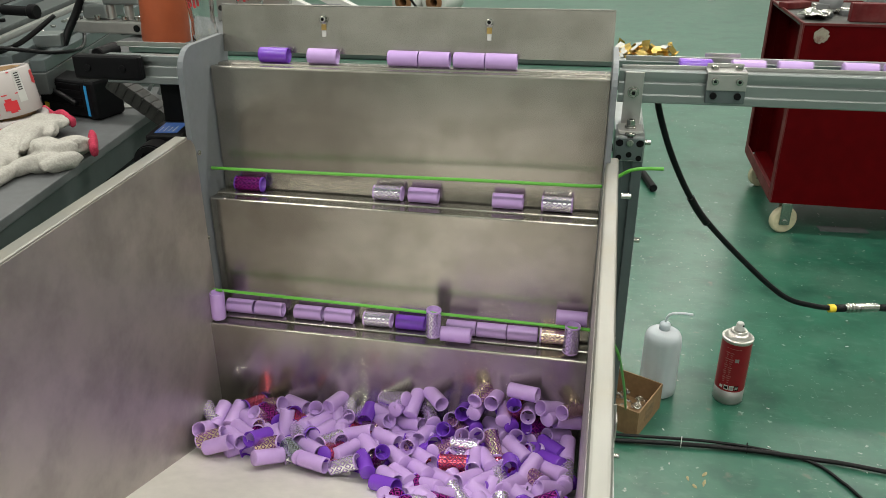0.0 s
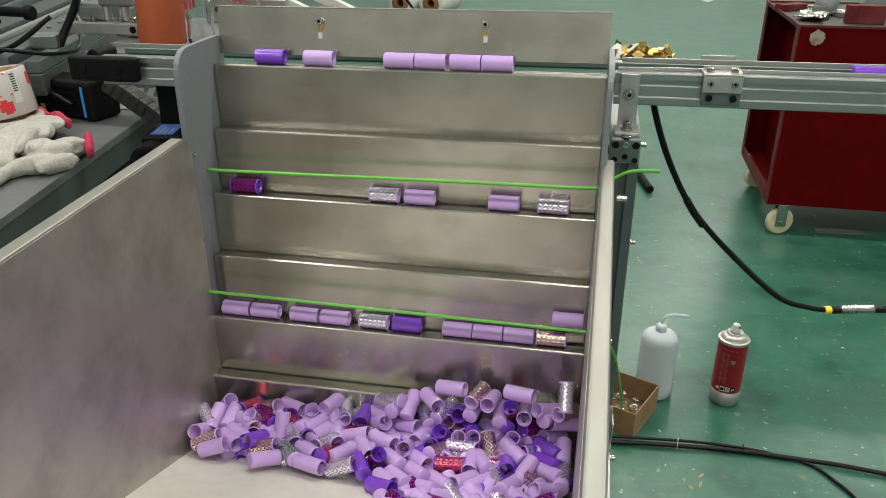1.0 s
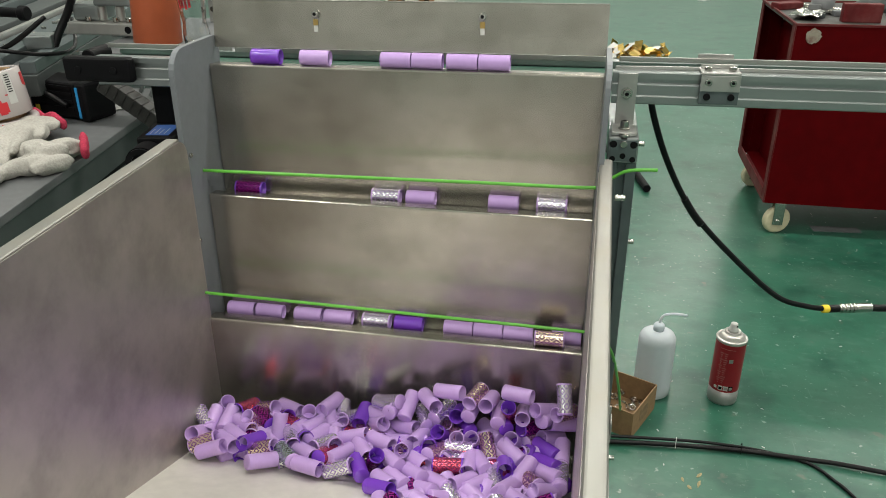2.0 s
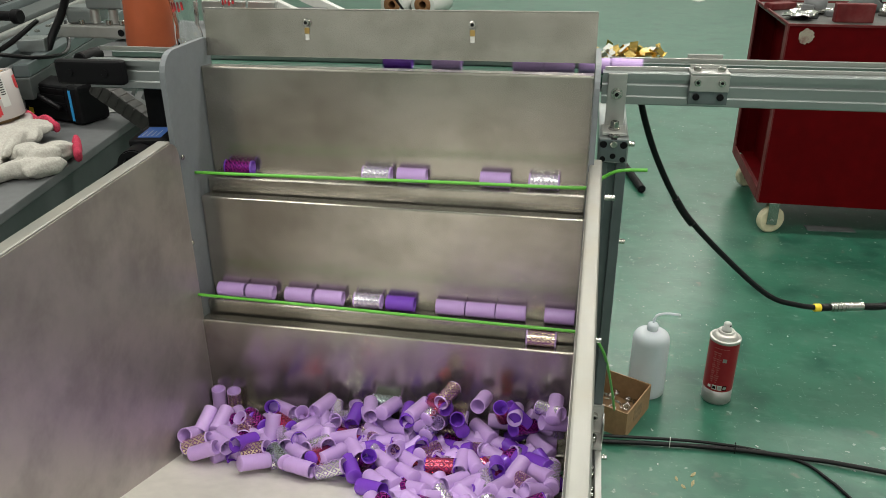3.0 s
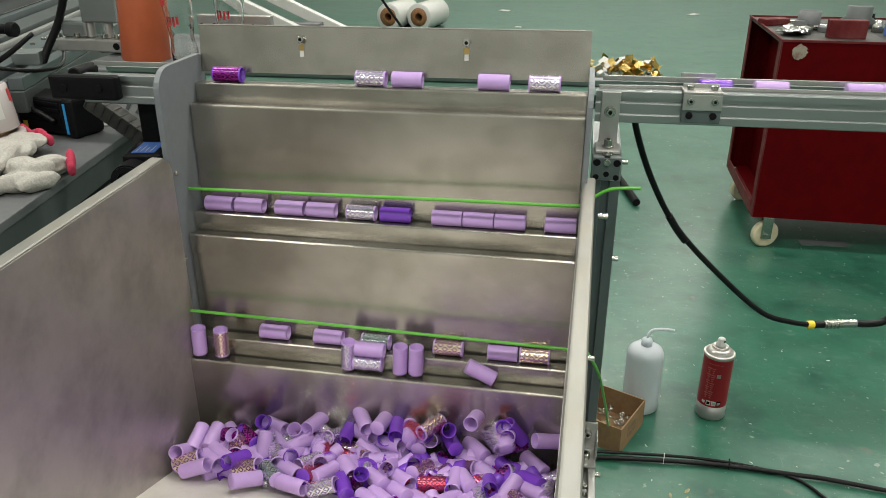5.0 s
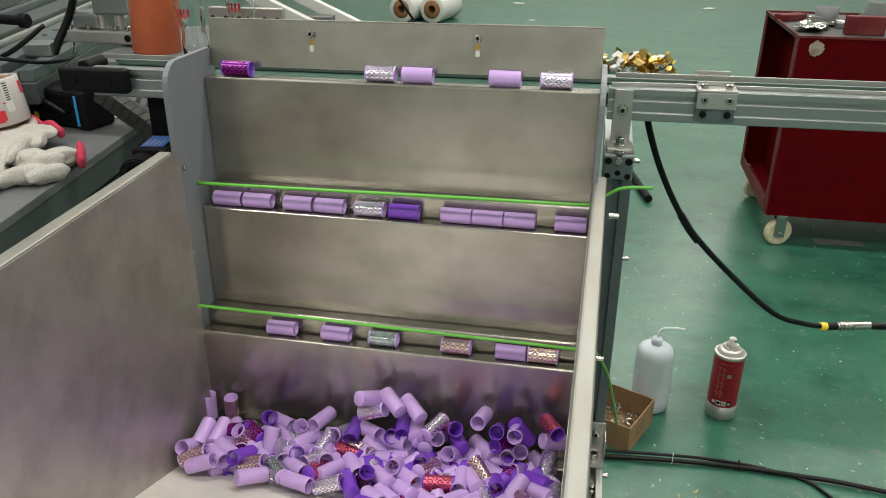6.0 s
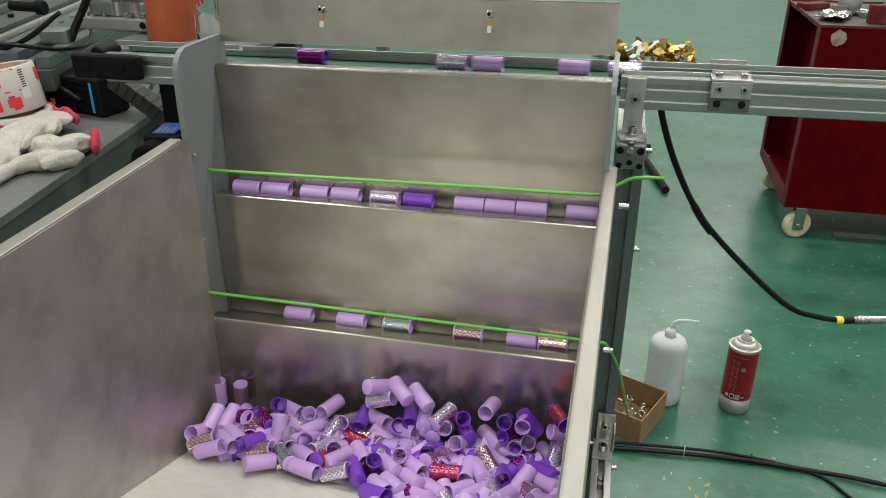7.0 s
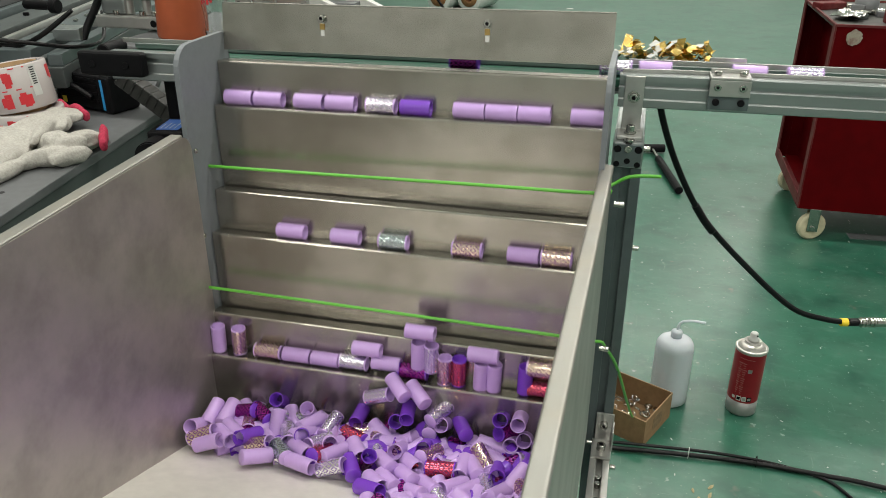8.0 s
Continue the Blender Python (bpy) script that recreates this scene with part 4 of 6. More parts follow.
def label_rolls():
    for k, (z, r, h) in enumerate(((0.551, 0.066, 0.036), (0.588, 0.060, 0.078))):
        m = pose(-0.792 - 0.004 * k, 0.335 + 0.002 * k, z, 0, -2 - 6 * k, 0)
        o = thing("label_roll", "clear film label roll with red print, standing upright", "label roll", m, "label rolls")
        part("film", turned([(0.047, 0.0), (r - 0.002, 0.0), (r, 0.002), (r, h - 0.002), (r - 0.002, h), (0.047, h), (0.047, 0.0)], 48), FILM, o)
        part("core", turned([(0.038, 0.001), (0.046, 0.001), (0.046, h - 0.001), (0.038, h - 0.001), (0.038, 0.001)], 36), CARD, o, "brown cardboard core")
        rng = random.Random(k + 5)
        for row in range(1 + k):
            for i in range(6):
                a0 = -125 + 27 * i + 11 * row
                if k and -34 < a0 < 12:
                    continue
                z0 = 0.007 + 0.036 * row
                # a ragged flower: several petals of one print
                for j in range(5):
                    da, dz = rng.uniform(-5, 5), rng.uniform(-0.006, 0.006)
                    print_patch(o, r, a0 + da, rng.uniform(7, 12), z0 + 0.006 + dz, z0 + 0.006 + dz + rng.uniform(0.012, 0.018), PRINT_RED, 0.0003 + 0.00012 * j)
        if k:
            print_patch(o, r, -22, 14, 0.022, 0.075, WHITE_PL)
            for i in range(8):
                print_patch(o, r, -19, 8, 0.042 + 0.0040 * i, 0.0438 + 0.0040 * i, DARK, 0.0008)
            print_patch(o, r, -110, 88, 0.0375, 0.0395, PRINT_RED, 0.0006)
            print_patch(o, r, -110, 84, 0.0735, 0.0755, PRINT_RED, 0.0006)


def work_gloves():
    """Two knitted gloves lying over one another, crumpled, with red hems."""
    def hem(ends, z, n=13):
        (ax, ay), (bx, by) = ends
        return [((ax + (bx - ax) * j / (n - 1), ay + (by - ay) * j / (n - 1), z + 0.004 * math.sin(j * 0.9)), (0.0070, 0.0070, 0.0115), 20 * j) for j in range(n)]
    flat = ([((-0.690, 0.145, 0.020), (0.046, 0.060, 0.018), 12), ((-0.704, 0.215, 0.024), (0.048, 0.062, 0.019), 14), ((-0.716, 0.285, 0.026), (0.045, 0.060, 0.018), 16), ((-0.727, 0.340, 0.025), (0.042, 0.034, 0.016), 20),
             ((-0.660, 0.120, 0.016), (0.016, 0.070, 0.016), 8), ((-0.672, 0.235, 0.034), (0.010, 0.070, 0.012), 22), ((-0.715, 0.240, 0.040), (0.009, 0.075, 0.008), 8), ((-0.740, 0.180, 0.030), (0.020, 0.060, 0.016), 4)],
            hem(((-0.776, 0.398), (-0.688, 0.362)), 0.027), 1)
    knot = ([((-0.612, 0.248, 0.017), (0.034, 0.036, 0.016), 35), ((-0.632, 0.214, 0.021), (0.036, 0.030, 0.021), -20), ((-0.602, 0.196, 0.025), (0.034, 0.012, 0.016), 50), ((-0.580, 0.176, 0.016), (0.013, 0.036, 0.015), -25), ((-0.604, 0.165, 0.017), (0.013, 0.034, 0.016), -42),
             ((-0.630, 0.160, 0.014), (0.016, 0.040, 0.014), -8), ((-0.636, 0.100, 0.013), (0.015, 0.050, 0.013), 4), ((-0.595, 0.222, 0.030), (0.009, 0.030, 0.009), -30), ((-0.622, 0.190, 0.038), (0.012, 0.020, 0.009), 30)],
            hem(((-0.604, 0.296), (-0.566, 0.240)), 0.019), 4)
    for lobes, cuff_lobes, seed in (flat, knot):
        g = thing("work_glove", "crumpled white cotton work glove with a red hem", "glove", pose(0, 0, 0.549), "work gloves")
        knit = part("knit", blob(lobes, seed, 0.22), COTTON, g)
        cuff = part("cuff", blob(cuff_lobes, seed + 2, 0.25), CUFF, g, "red knitted hem")
        for ob, size in ((knit, 0.0028), (cuff, 0.0022)):
            r = ob.modifiers.new("join", "REMESH")
            r.mode, r.voxel_size, r.use_smooth_shade = "VOXEL", size, True
            sm = ob.modifiers.new("soften", "SMOOTH")
            sm.factor, sm.iterations = 0.5, 4


def gear_motor():
    g = thing("gear_motor", "black gear motor with a blue label behind the hopper", "motor", pose(-0.352, 0.125, 0.622, 0, 0, 10) @ Matrix.Scale(0.72, 4))
    part("gearbox", box(-0.035, 0.035, -0.05, 0.05, -0.03, 0.035, 0.005, 3), BLACK, g)
    part("type_label", box(-0.022, 0.022, -0.034, 0.034, 0.0352, 0.0362), BLUE_LABEL, g, "blue and white type label")
    for i in range(4):
        part("label_line", box(-0.016 + 0.009 * i, -0.0145 + 0.009 * i, -0.028, 0.002 + 0.008 * (i % 2), 0.0363, 0.0367), WHITE_PL, g)
    part("motor_can", turned([(0, 0), (0.026, 0), (0.032, 0.004), (0.032, 0.045), (0, 0.045)], 32, None, True, pose(-0.012, -0.05, -0.002, 90, 0, 0)), BLACK, g)
    part("fan_ring", turned([(0.02, 0.0455), (0.030, 0.0455), (0.030, 0.050), (0.02, 0.050), (0.02, 0.0455)], 32, None, True, pose(-0.012, -0.05, -0.002, 90, 0, 0)), RUBBER, g)
    part("mount_block", box(0.036, 0.064, 0.0, 0.05, 0.0, 0.05, 0.002), ALU, g)
    part("mount_hole", rod((0.05, 0.0005, 0.03), (0.05, -0.001, 0.03), 0.007, 16), DARK, g)
    part("bracket", box(-0.03, 0.05, 0.052, 0.058, -0.08, 0.168, 0.002), BLACK, g)
    ch = thing("cable_chain", "black plastic cable chain hanging below the conveyor", "cable chain")
    for k in range(11):
        u = k / 10
        bm = box(-0.0072, 0.0072, -0.014, 0.014, -0.013, 0.013, 0.002)
        box(-0.0080, -0.0055, -0.0152, 0.0152, -0.010, 0.010, 0, 2, bm)
        part("link", bm, CHAIN, ch, "", pose(-0.508 + 0.118 * u, 0.25, 0.676 - 0.082 * u, 0, 35, 0))
    for k in range(4):
        part("vent_slot", box(-0.003, 0.003, -0.001, 0.001, -0.012, 0.012), ALU, ch, "", pose(-0.460 + 0.016 * k, 0.268, 0.672 - 0.006 * k, 0, 30, 0))


def printer():
    p = thing("printing_machine", "grey aluminium printing machine with plates and brackets", "machine")
    part("base", box(-1.9, -1.0, 0.84, 1.35, 0.05, 0.60), TABLE_SIDE, p)
    part("deck", box(-0.69, -0.405, 0.45, 0.86, 0.668, 0.683, 0.002), TABLE, p, "grey deck plate")
    part("deck_leg", box(-0.66, -0.44, 0.80, 0.84, 0.05, 0.6675), TABLE_SIDE, p)
    # slanting stack of long plates, bars and grooves
    turn = pose(-0.725, 0.27, 0, 0, 0, 17)
    for name, x0, x1, y0, y1, z0, z1, mat in (
            ("bed_plate", -0.90, 0.0, 0.17, 1.3, 0.600, 0.640, TABLE_SIDE), ("edge_bar", -0.030, -0.002, 0.18, 1.2, 0.6405, 0.664, ALU_DARK), ("bar", -0.052, -0.036, 0.18, 1.2, 0.6405, 0.655, TABLE_SIDE),
            ("slide_plate", -0.125, -0.058, 0.18, 1.25, 0.6405, 0.672, ALU_DARK), ("bar", -0.142, -0.131, 0.18, 1.2, 0.6405, 0.682, BRIGHT_ALU), ("slide_plate", -0.215, -0.150, 0.10, 1.25, 0.6405, 0.690, TABLE_SIDE),
            # The black bar below the head beam is its shadow, put in as a solid.
            ("bar", -0.240, -0.222, 0.10, 1.2, 0.6405, 0.705, ALU_DARK), ("head_beam", -0.42, -0.262, -0.1, 1.2, 0.700, 0.765, TABLE), ("beam_lip", -0.262, -0.250, -0.1, 1.2, 0.735, 0.752, BRIGHT_ALU), ("beam_shadow_gap", -0.262, -0.244, -0.1, 1.2, 0.690, 0.7005, BLACK)):
        part(name, box(x0, x1, y0, y1, z0, z1, 0.002), mat, p, "", turn)
    for k in range(9):
        part("bolt", rod((-0.090, 0.22 + 0.07 * k, 0.672), (-0.090, 0.22 + 0.07 * k, 0.677), 0.0055, 12), CHROME, p, "", turn)
        if k % 2:
            part("bolt", rod((-0.182, 0.12 + 0.07 * k, 0.690), (-0.182, 0.12 + 0.07 * k, 0.697), 0.0065, 12), BLACK, p, "", turn)
    part("clamp_block", box(-0.062, -0.008, 0.30, 0.345, 0.6645, 0.690, 0.003), ALU, p, "", turn)
    part("clamp_block", box(-0.050, 0.004, 0.47, 0.500, 0.6645, 0.695, 0.003), BRIGHT_ALU, p, "", turn)
    part("lead", sweep([(-0.16, 0.16, 0.70), (-0.06, 0.18, 0.685), (0.0, 0.24, 0.665), (0.02, 0.34, 0.66), (-0.01, 0.45, 0.70)], 0.004, 8), RUBBER, p, "", turn)
    a = part("bracket", box(-0.800, -0.648, 0.585, 0.625, 0.688, 0.712, 0.003), BRIGHT_ALU, p, "bolted aluminium bracket plate", pose(0, 0, 0, 0, 0, 0))
    part("plate_bore", rod((-0.6475, 0.605, 0.700), (-0.6465, 0.605, 0.700), 0.006, 16), BLACK, a)
    part("plate_bore", rod((-0.668, 0.5845, 0.700), (-0.668, 0.5835, 0.700), 0.007, 16), BLACK, a)
    part("bracket_block", box(-0.795, -0.735, 0.600, 0.66, 0.7125, 0.745, 0.008, 3), ALU, a)
    part("bracket_block", box(-0.745, -0.665, 0.600, 0.67, 0.742, 0.83, 0.004), ALU, a)
    for x in (-0.785, -0.735, -0.695):
        part("spacer", rod((x, 0.612, 0.7125), (x, 0.612, 0.742), 0.009, 16), BRIGHT_ALU, a)
    for x in (-0.76, -0.70, -0.672):
        part("bolt", rod((x, 0.600, 0.7125), (x, 0.600, 0.7215), 0.0065, 12), CHROME, a)
    part("bracket_web", box(-0.715, -0.690, 0.600, 0.622, 0.6835, 0.688), ALU, a)
    part("support_rib", box(-0.650, -0.644, 0.585, 0.66, 0.6835, 0.74, 0.001), WHITE_PL, a)
    part("slotted_bar", box(-0.60, -0.43, 0.80, 0.82, 0.684, 0.735, 0.002), BRIGHT_ALU, p)
    for i in range(6):
        part("bar_hole", rod((-0.59 + 0.030 * i, 0.7995, 0.712), (-0.59 + 0.030 * i, 0.7985, 0.712), 0.006, 14), DARK, p)
    part("knob", rod((-0.975, 0.60, 0.726), (-0.90, 0.60, 0.724), 0.010, 16), BLACK, p)
    part("knob", rod((-0.912, 0.60, 0.724), (-0.895, 0.60, 0.724), 0.015, 16), BLACK, p)
    part("hose", sweep([(-0.74, 0.60, 0.90), (-0.775, 0.60, 0.79), (-0.800, 0.60, 0.735), (-0.825, 0.58, 0.68), (-0.835, 0.55, 0.62), (-0.80, 0.53, 0.58)], 0.008, 12), RUBBER, p, "thick black hose")
    for k in range(4):
        part("lead", sweep([(-1.1, 0.47 + 0.01 * k, 0.72 - 0.015 * k), (-0.95, 0.45, 0.69 - 0.01 * k), (-0.84, 0.44, 0.685), (-0.76, 0.47, 0.74)], 0.004, 8), RUBBER, p)
    for x, y in ((-1.8, 0.9), (-1.05, 0.9), (-1.8, 1.3), (-0.55, 0.82)):
        part("foot", rod((x, y, 0), (x, y, 0.05), 0.03, 16), BLACK, p)
    s = thing("support_frame", "white painted diagonal tube frame behind the conveyor", "frame")
    for dx, y in ((0.0, 0.90), (0.075, 0.96)):
        a, b = Vector((-0.66 + dx, y, 0.80)), Vector((-0.28 + dx, y, 0.635))
        d = (b - a).normalized()
        bm = box(-0.011, 0.011, -0.012, 0.012, 0, (b - a).length, 0.002)
        part("diagonal", bm, WHITE_PL, s, "", Matrix.Translation(a) @ d.to_track_quat("Z", "Y").to_matrix().to_4x4())
    part("tie_bar", box(-0.50, -0.36, 0.91, 0.95, 0.690, 0.705, 0.002), TABLE, s)
    part("cross_tube", box(-0.5, -0.20, 0.90, 0.925, 0.29, 0.315, 0.002), ALU, s)
    part("leg", box(-0.285, -0.26, 0.90, 0.925, 0.0, 0.64), ALU, s)
    part("leg", box(-0.5, -0.475, 0.90, 0.925, 0.0, 0.29), ALU, s)
    part("thin_rod", rod((-0.55, 1.6, 0.9), (-0.25, 1.6, 0.5), 0.004, 8), BLACK, s)


def on_deck():
    c = thing("orange_drum", "orange brown plastic drum standing on the machine deck", "drum", pose(-0.592, 0.56, 0.6835, 0, 3, 0) @ Matrix.Diagonal((0.84, 0.84, 1, 1)))
    part("body", turned([(0, 0), (0.052, 0), (0.054, 0.003), (0.047, 0.26), (0.045, 0.262), (0, 0.262)], 40), ORANGE, c)
    part("rim", turned([(0.0475, 0.252), (0.05, 0.255), (0.05, 0.264), (0.0455, 0.266)], 40), ORANGE, c)
    for k, (x, y, s, lean) in enumerate(((-0.479, 0.505, 1.0, -3), (-0.432, 0.60, 1.1, 2))):
        b = thing("glass_bottle", "clear glass bottle with red printed lettering", "bottle", pose(x, y, 0.6835, 0, lean, 0), "glass bottles")
        part("glass", turned([(0, 0.0), (0.021 * s, 0.0), (0.0235 * s, 0.004), (0.024 * s, 0.03), (0.021 * s, 0.05), (0.026 * s, 0.10), (0.026 * s, 0.13), (0.014 * s, 0.17), (0.012 * s, 0.20), (0.0105 * s, 0.20), (0.0125 * s, 0.17), (0.0245 * s, 0.13), (0.0245 * s, 0.10), (0.0195 * s, 0.05), (0.0225 * s, 0.03), (0.021 * s, 0.006), (0, 0.006)], 32), GLASS, b)
        for i in range(4):
            a0 = -120 + 16 * i
            a = radians(a0)
            rr = 0.0262 * s
            bm = box(-0.0022, 0.0022, -0.0003, 0.0003, 0.075 + 0.003 * (i % 2), 0.092)
            bmesh.ops.transform(bm, matrix=pose((rr - 0.0025) * math.cos(a), (rr - 0.0025) * math.sin(a), 0, 0, 0, a0 + 90), verts=bm.verts)
            part("print_bar", bm, PRINT_RED, b)
        a = radians(-130)
        part("print_dot", rod((rr * math.cos(a), rr * math.sin(a), 0.118), ((rr + 0.0005) * math.cos(a), (rr + 0.0005) * math.sin(a), 0.118), 0.008, 16), PRINT_RED, b)
    bm = turned([(0.02, 0), (0.025, 0), (0.025, 0.008), (0.02, 0.008), (0.02, 0)], 36)
    tagged(part("tape_roll", bm, YELLOW, None, "", pose(-0.515, 0.452, 0.6835)), "yellow tape roll lying on the machine deck", "tape roll")
    tagged(part("paper_slip", box(-0.03, 0.03, -0.02, 0.02, 0, 0.001), WHITE_PL, None, "", pose(-0.69, 0.56, 0.5512, 0, 0, 20)), "white paper slip on the machine bed", "paper")


machine_bed()
drive_motor()
label_rolls()
work_gloves()
gear_motor()
printer()
on_deck()

# ---- caps ----
CAP_R, CAP_L = 0.0097, 0.0388


def cap_mesh(name, plain, wrap=None):
    r, h, w = CAP_R, CAP_L / 2, 0.0011
    prof = [(0, -h), (r - 0.0006, -h), (r, -h + 0.0006), (r, -h + 0.0022), (r, h - 0.0022), (r, h - 0.0003), (r - 0.0003, h), (r - w + 0.0002, h), (r - w, h - 0.0003), (r - w, -h + 0.002), (0, -h + 0.002)]
    bm = turned(prof, 36)
    if wrap:
        for f in bm.faces:
            c = f.calc_center_median()
            if abs(c.z) < 0.002 and math.hypot(c.x, c.y) > r * 0.96:
                f.material_index = 1
    return mesh_of(bm, name, [plain, wrap] if wrap else [plain])


KINDS = {
    "lilac": (cap_mesh("lilac_cap", LILAC), "glossy plain lilac plastic cylinder cap"),
    "violet": (cap_mesh("violet_cap", VIOLET), "glossy plain deep violet plastic cylinder cap"),
    "silver": (cap_mesh("silver_cap", LILAC, FOIL_SILVER), "lilac cap wrapped in silver diamond foil print"),
    "grey": (cap_mesh("grey_cap", LILAC, FOIL_GREY), "lilac cap wrapped in dull grey foil print"),
    "gold": (cap_mesh("gold_cap", LILAC, FOIL_GOLD), "lilac cap wrapped in gold diamond foil print"),
    "rose": (cap_mesh("rose_cap", VIOLET, FOIL_ROSE), "violet cap wrapped in magenta diamond foil print"),
    "red": (cap_mesh("red_cap", VIOLET, FOIL_RED), "violet cap wrapped in red diamond foil print"),
}
RIDERS = []
PERIOD, STROKE, BELT_SPEED = 4.5, 0.175, 0.207


def lift(t):
    """Height of the lifting steps below their top position."""
    u = (t + 0.7) % PERIOD - 0.7
    if u < 0.3:
        return 0.0
    if u < 1.82:
        return -STROKE * (u - 0.3) / 1.52
    if u < 2.8:
        return -STROKE
    v = min(1.0, u - 2.8)
    return -STROKE * (1 - v + 0.03 * (1 - v))


def cap_pose(x, y, z, rise, yaw):
    """A cap whose open end points along yaw, rise degrees above level."""
    return pose(x, y, z - DROP, 0, 90 - rise, yaw)


def cap(kind, x, y, z, rise, yaw):
    me, label = KINDS[kind]
    ob = tagged(new("cap", me), label, "cap", "caps")
    ob.matrix_basis = cap_pose(x, y, z, rise, yaw)
    return ob


def mover(kind, *rows):
    """A cap on its way: rows of seconds and place; a seventh value means that it rides the lifting steps."""
    full = []
    for i, row in enumerate(rows):
        full.append(row)
        if len(row) > 6 and i + 1 < len(rows) and len(rows[i + 1]) > 6:
            nxt = rows[i + 1]
            n = int((nxt[0] - row[0]) / 0.1)
            for k in range(1, n):
                u = k / n
                full.append(tuple(a + (b - a) * u for a, b in zip(row, nxt)))
    keys = []
    for row in full:
        t, x, y, z, rise, yaw = row[:6]
        keys.append((t, cap_pose(x, y, z + (lift(t) if len(row) > 6 else 0), rise, yaw)))
    if keys[0][0] > 0:
        keys.insert(0, (0, keys[0][1]))
    if keys[-1][0] < 8:
        keys.append((8.0, keys[-1][1]))
    ob = cap(kind, 0, 0, 0, 0, 0)
    ob.matrix_basis = keys[0][1]
    RIDERS.append((ob, keys))
    return ob


def spaced(keys):
    """Adds rows where a cap would turn too far between two of them."""
    out = [keys[0]]
    for t, m in keys[1:]:
        t0, m0 = out[-1]
        q0, q1 = m0.to_quaternion(), m.to_quaternion()
        if q0.dot(q1) < 0:
            q1.negate()
        angle = math.degrees(q0.rotation_difference(q1).angle)
        n = int(angle / 70) + 1
        for k in range(1, n):
            u = k / n
            out.append((t0 + (t - t0) * u, Matrix.Translation(m0.translation.lerp(m.translation, u)) @ q0.slerp(q1, u).to_matrix().to_4x4()))
        out.append((t, m))
    return out


def on_ledge(stage, x):
    y, z = ((Y1, Z1), (Y2, Z2 + lean2(x)), (Y3 - 0.002, Z3 + lean3(x)))[stage - 1]
    return y + 0.0145, z + CAP_R - 0.0007 + DROP


def on_lift(stage, x):
    y, z = ((-0.024, Z1), (0.024, Z2 + lean2(x)), (0.0715, Z3 + lean3(x)))[stage - 1]
    return y + 0.0138, z + CAP_R - 0.0007 + DROP


def to_belt(x, t):
    """Rolls off the top ledge under the flap, then rides the belt away."""
    z = 0.7432 + 0.0087 * x + CAP_R
    rows = [(t + 0.16, x + 0.004, 0.128, z, 0, 6), (t + 0.32, x + 0.03, 0.150, z + 0.0005, 0, -5), (t + 0.6, x + 0.03 + 0.28 * BELT_SPEED, 0.163, z + 0.001, 0, 0)]
    k = t + 1.6
    while k <= 8.05:
        d = 0.03 + (k - t - 0.32) * BELT_SPEED
        rows.append((min(k, 8.0), x + d, 0.163, 0.7432 + 0.0087 * (x + d) + CAP_R, 0, 0))
        k += 1.0
    if rows[-1][0] < 8:
        d = 0.03 + (8 - t - 0.32) * BELT_SPEED
        rows.append((8.0, x + d, 0.163, 0.7432 + 0.0087 * (x + d) + CAP_R, 0, 0))
    return rows


def climb(x, stage, t):
    """From a fixed ledge at t onto the next lifting step, up with it, and onto the next ledge."""
    ya, za = on_ledge(stage, x)
    yb, zb = on_lift(stage + 1, x)
    yc, zc = on_ledge(stage + 1, x)
    rows = [(t, x, ya, za, 0, 0), (t + 0.22, x, yb, zb, 0, 0, 1), (t + 1.05, x, yb, zb, 0, 0, 1)]
    if t + 2.15 > 8:
        rows.append((8.0, x, yb, zb, 0, 0, 1))
    else:
        rows += [(t + 2.08, x, yb, zb, 0, 0, 1), (t + 2.3, x, yc, zc, 0, 0)]
    return rows


def climber(kind, x, stage):
    y, z = on_ledge(stage, x)
    rows = [(0, x, y, z, 0, 0)]
    t = 1.72
    while stage < 3 and t < 8:
        rows += climb(x, stage, t)
        stage += 1
        t += PERIOD
    if stage == 3:
        t = t + 0.28 if t < 8 else t
        if t < 8:
            rows.append((t, x, *on_ledge(3, x), 0, 0))
            rows += to_belt(x, t)
    return mover(kind, *rows)


def second_stage(x):
    """From the lowest ledge up during the second lift."""
    y, z = on_ledge(1, x)
    return [(4.5, x, y, z, 0, 0)] + climb(x, 1, 6.22)


# caps already on the belt
for kind, x in (("violet", 0.354), ("lilac", 0.417), ("lilac", 0.471), ("lilac", 0.545), ("lilac", 0.592)):
    mover(kind, *[(t, x + BELT_SPEED * t, 0.163, 0.7432 + 0.0087 * (x + BELT_SPEED * t) + CAP_R, 0, 0) for t in range(9)])

# caps on the steps and in the hopper
climber("lilac", -0.221, 1)
climber("lilac", -0.179, 1)
climber("lilac", -0.123, 1)
climber("lilac", -0.08, 1)
climber("silver", -0.026, 1)
climber("violet", 0.019, 1)
climber("lilac", 0.087, 1)
climber("lilac", 0.127, 1)
climber("lilac", 0.167, 1)
climber("rose", -0.211, 2)
climber("silver", -0.019, 2)
climber("lilac", 0.028, 2)
climber("lilac", 0.137, 2)
climber("silver", 0.199, 2)
climber("violet", -0.178, 3)
climber("lilac", -0.112, 3)
climber("lilac", -0.006, 3)
climber("lilac", 0.034, 3)
climber("lilac", 0.078, 3)
climber("lilac", 0.118, 3)
GOLD_X = 0.209
LAST_X = 0.23
cap("lilac", -0.231, -0.107, 0.318, 32, -90)
cap("gold", -0.215, -0.123, 0.318, 24, 9)
cap("lilac", -0.2, -0.135, 0.318, 24, 0)
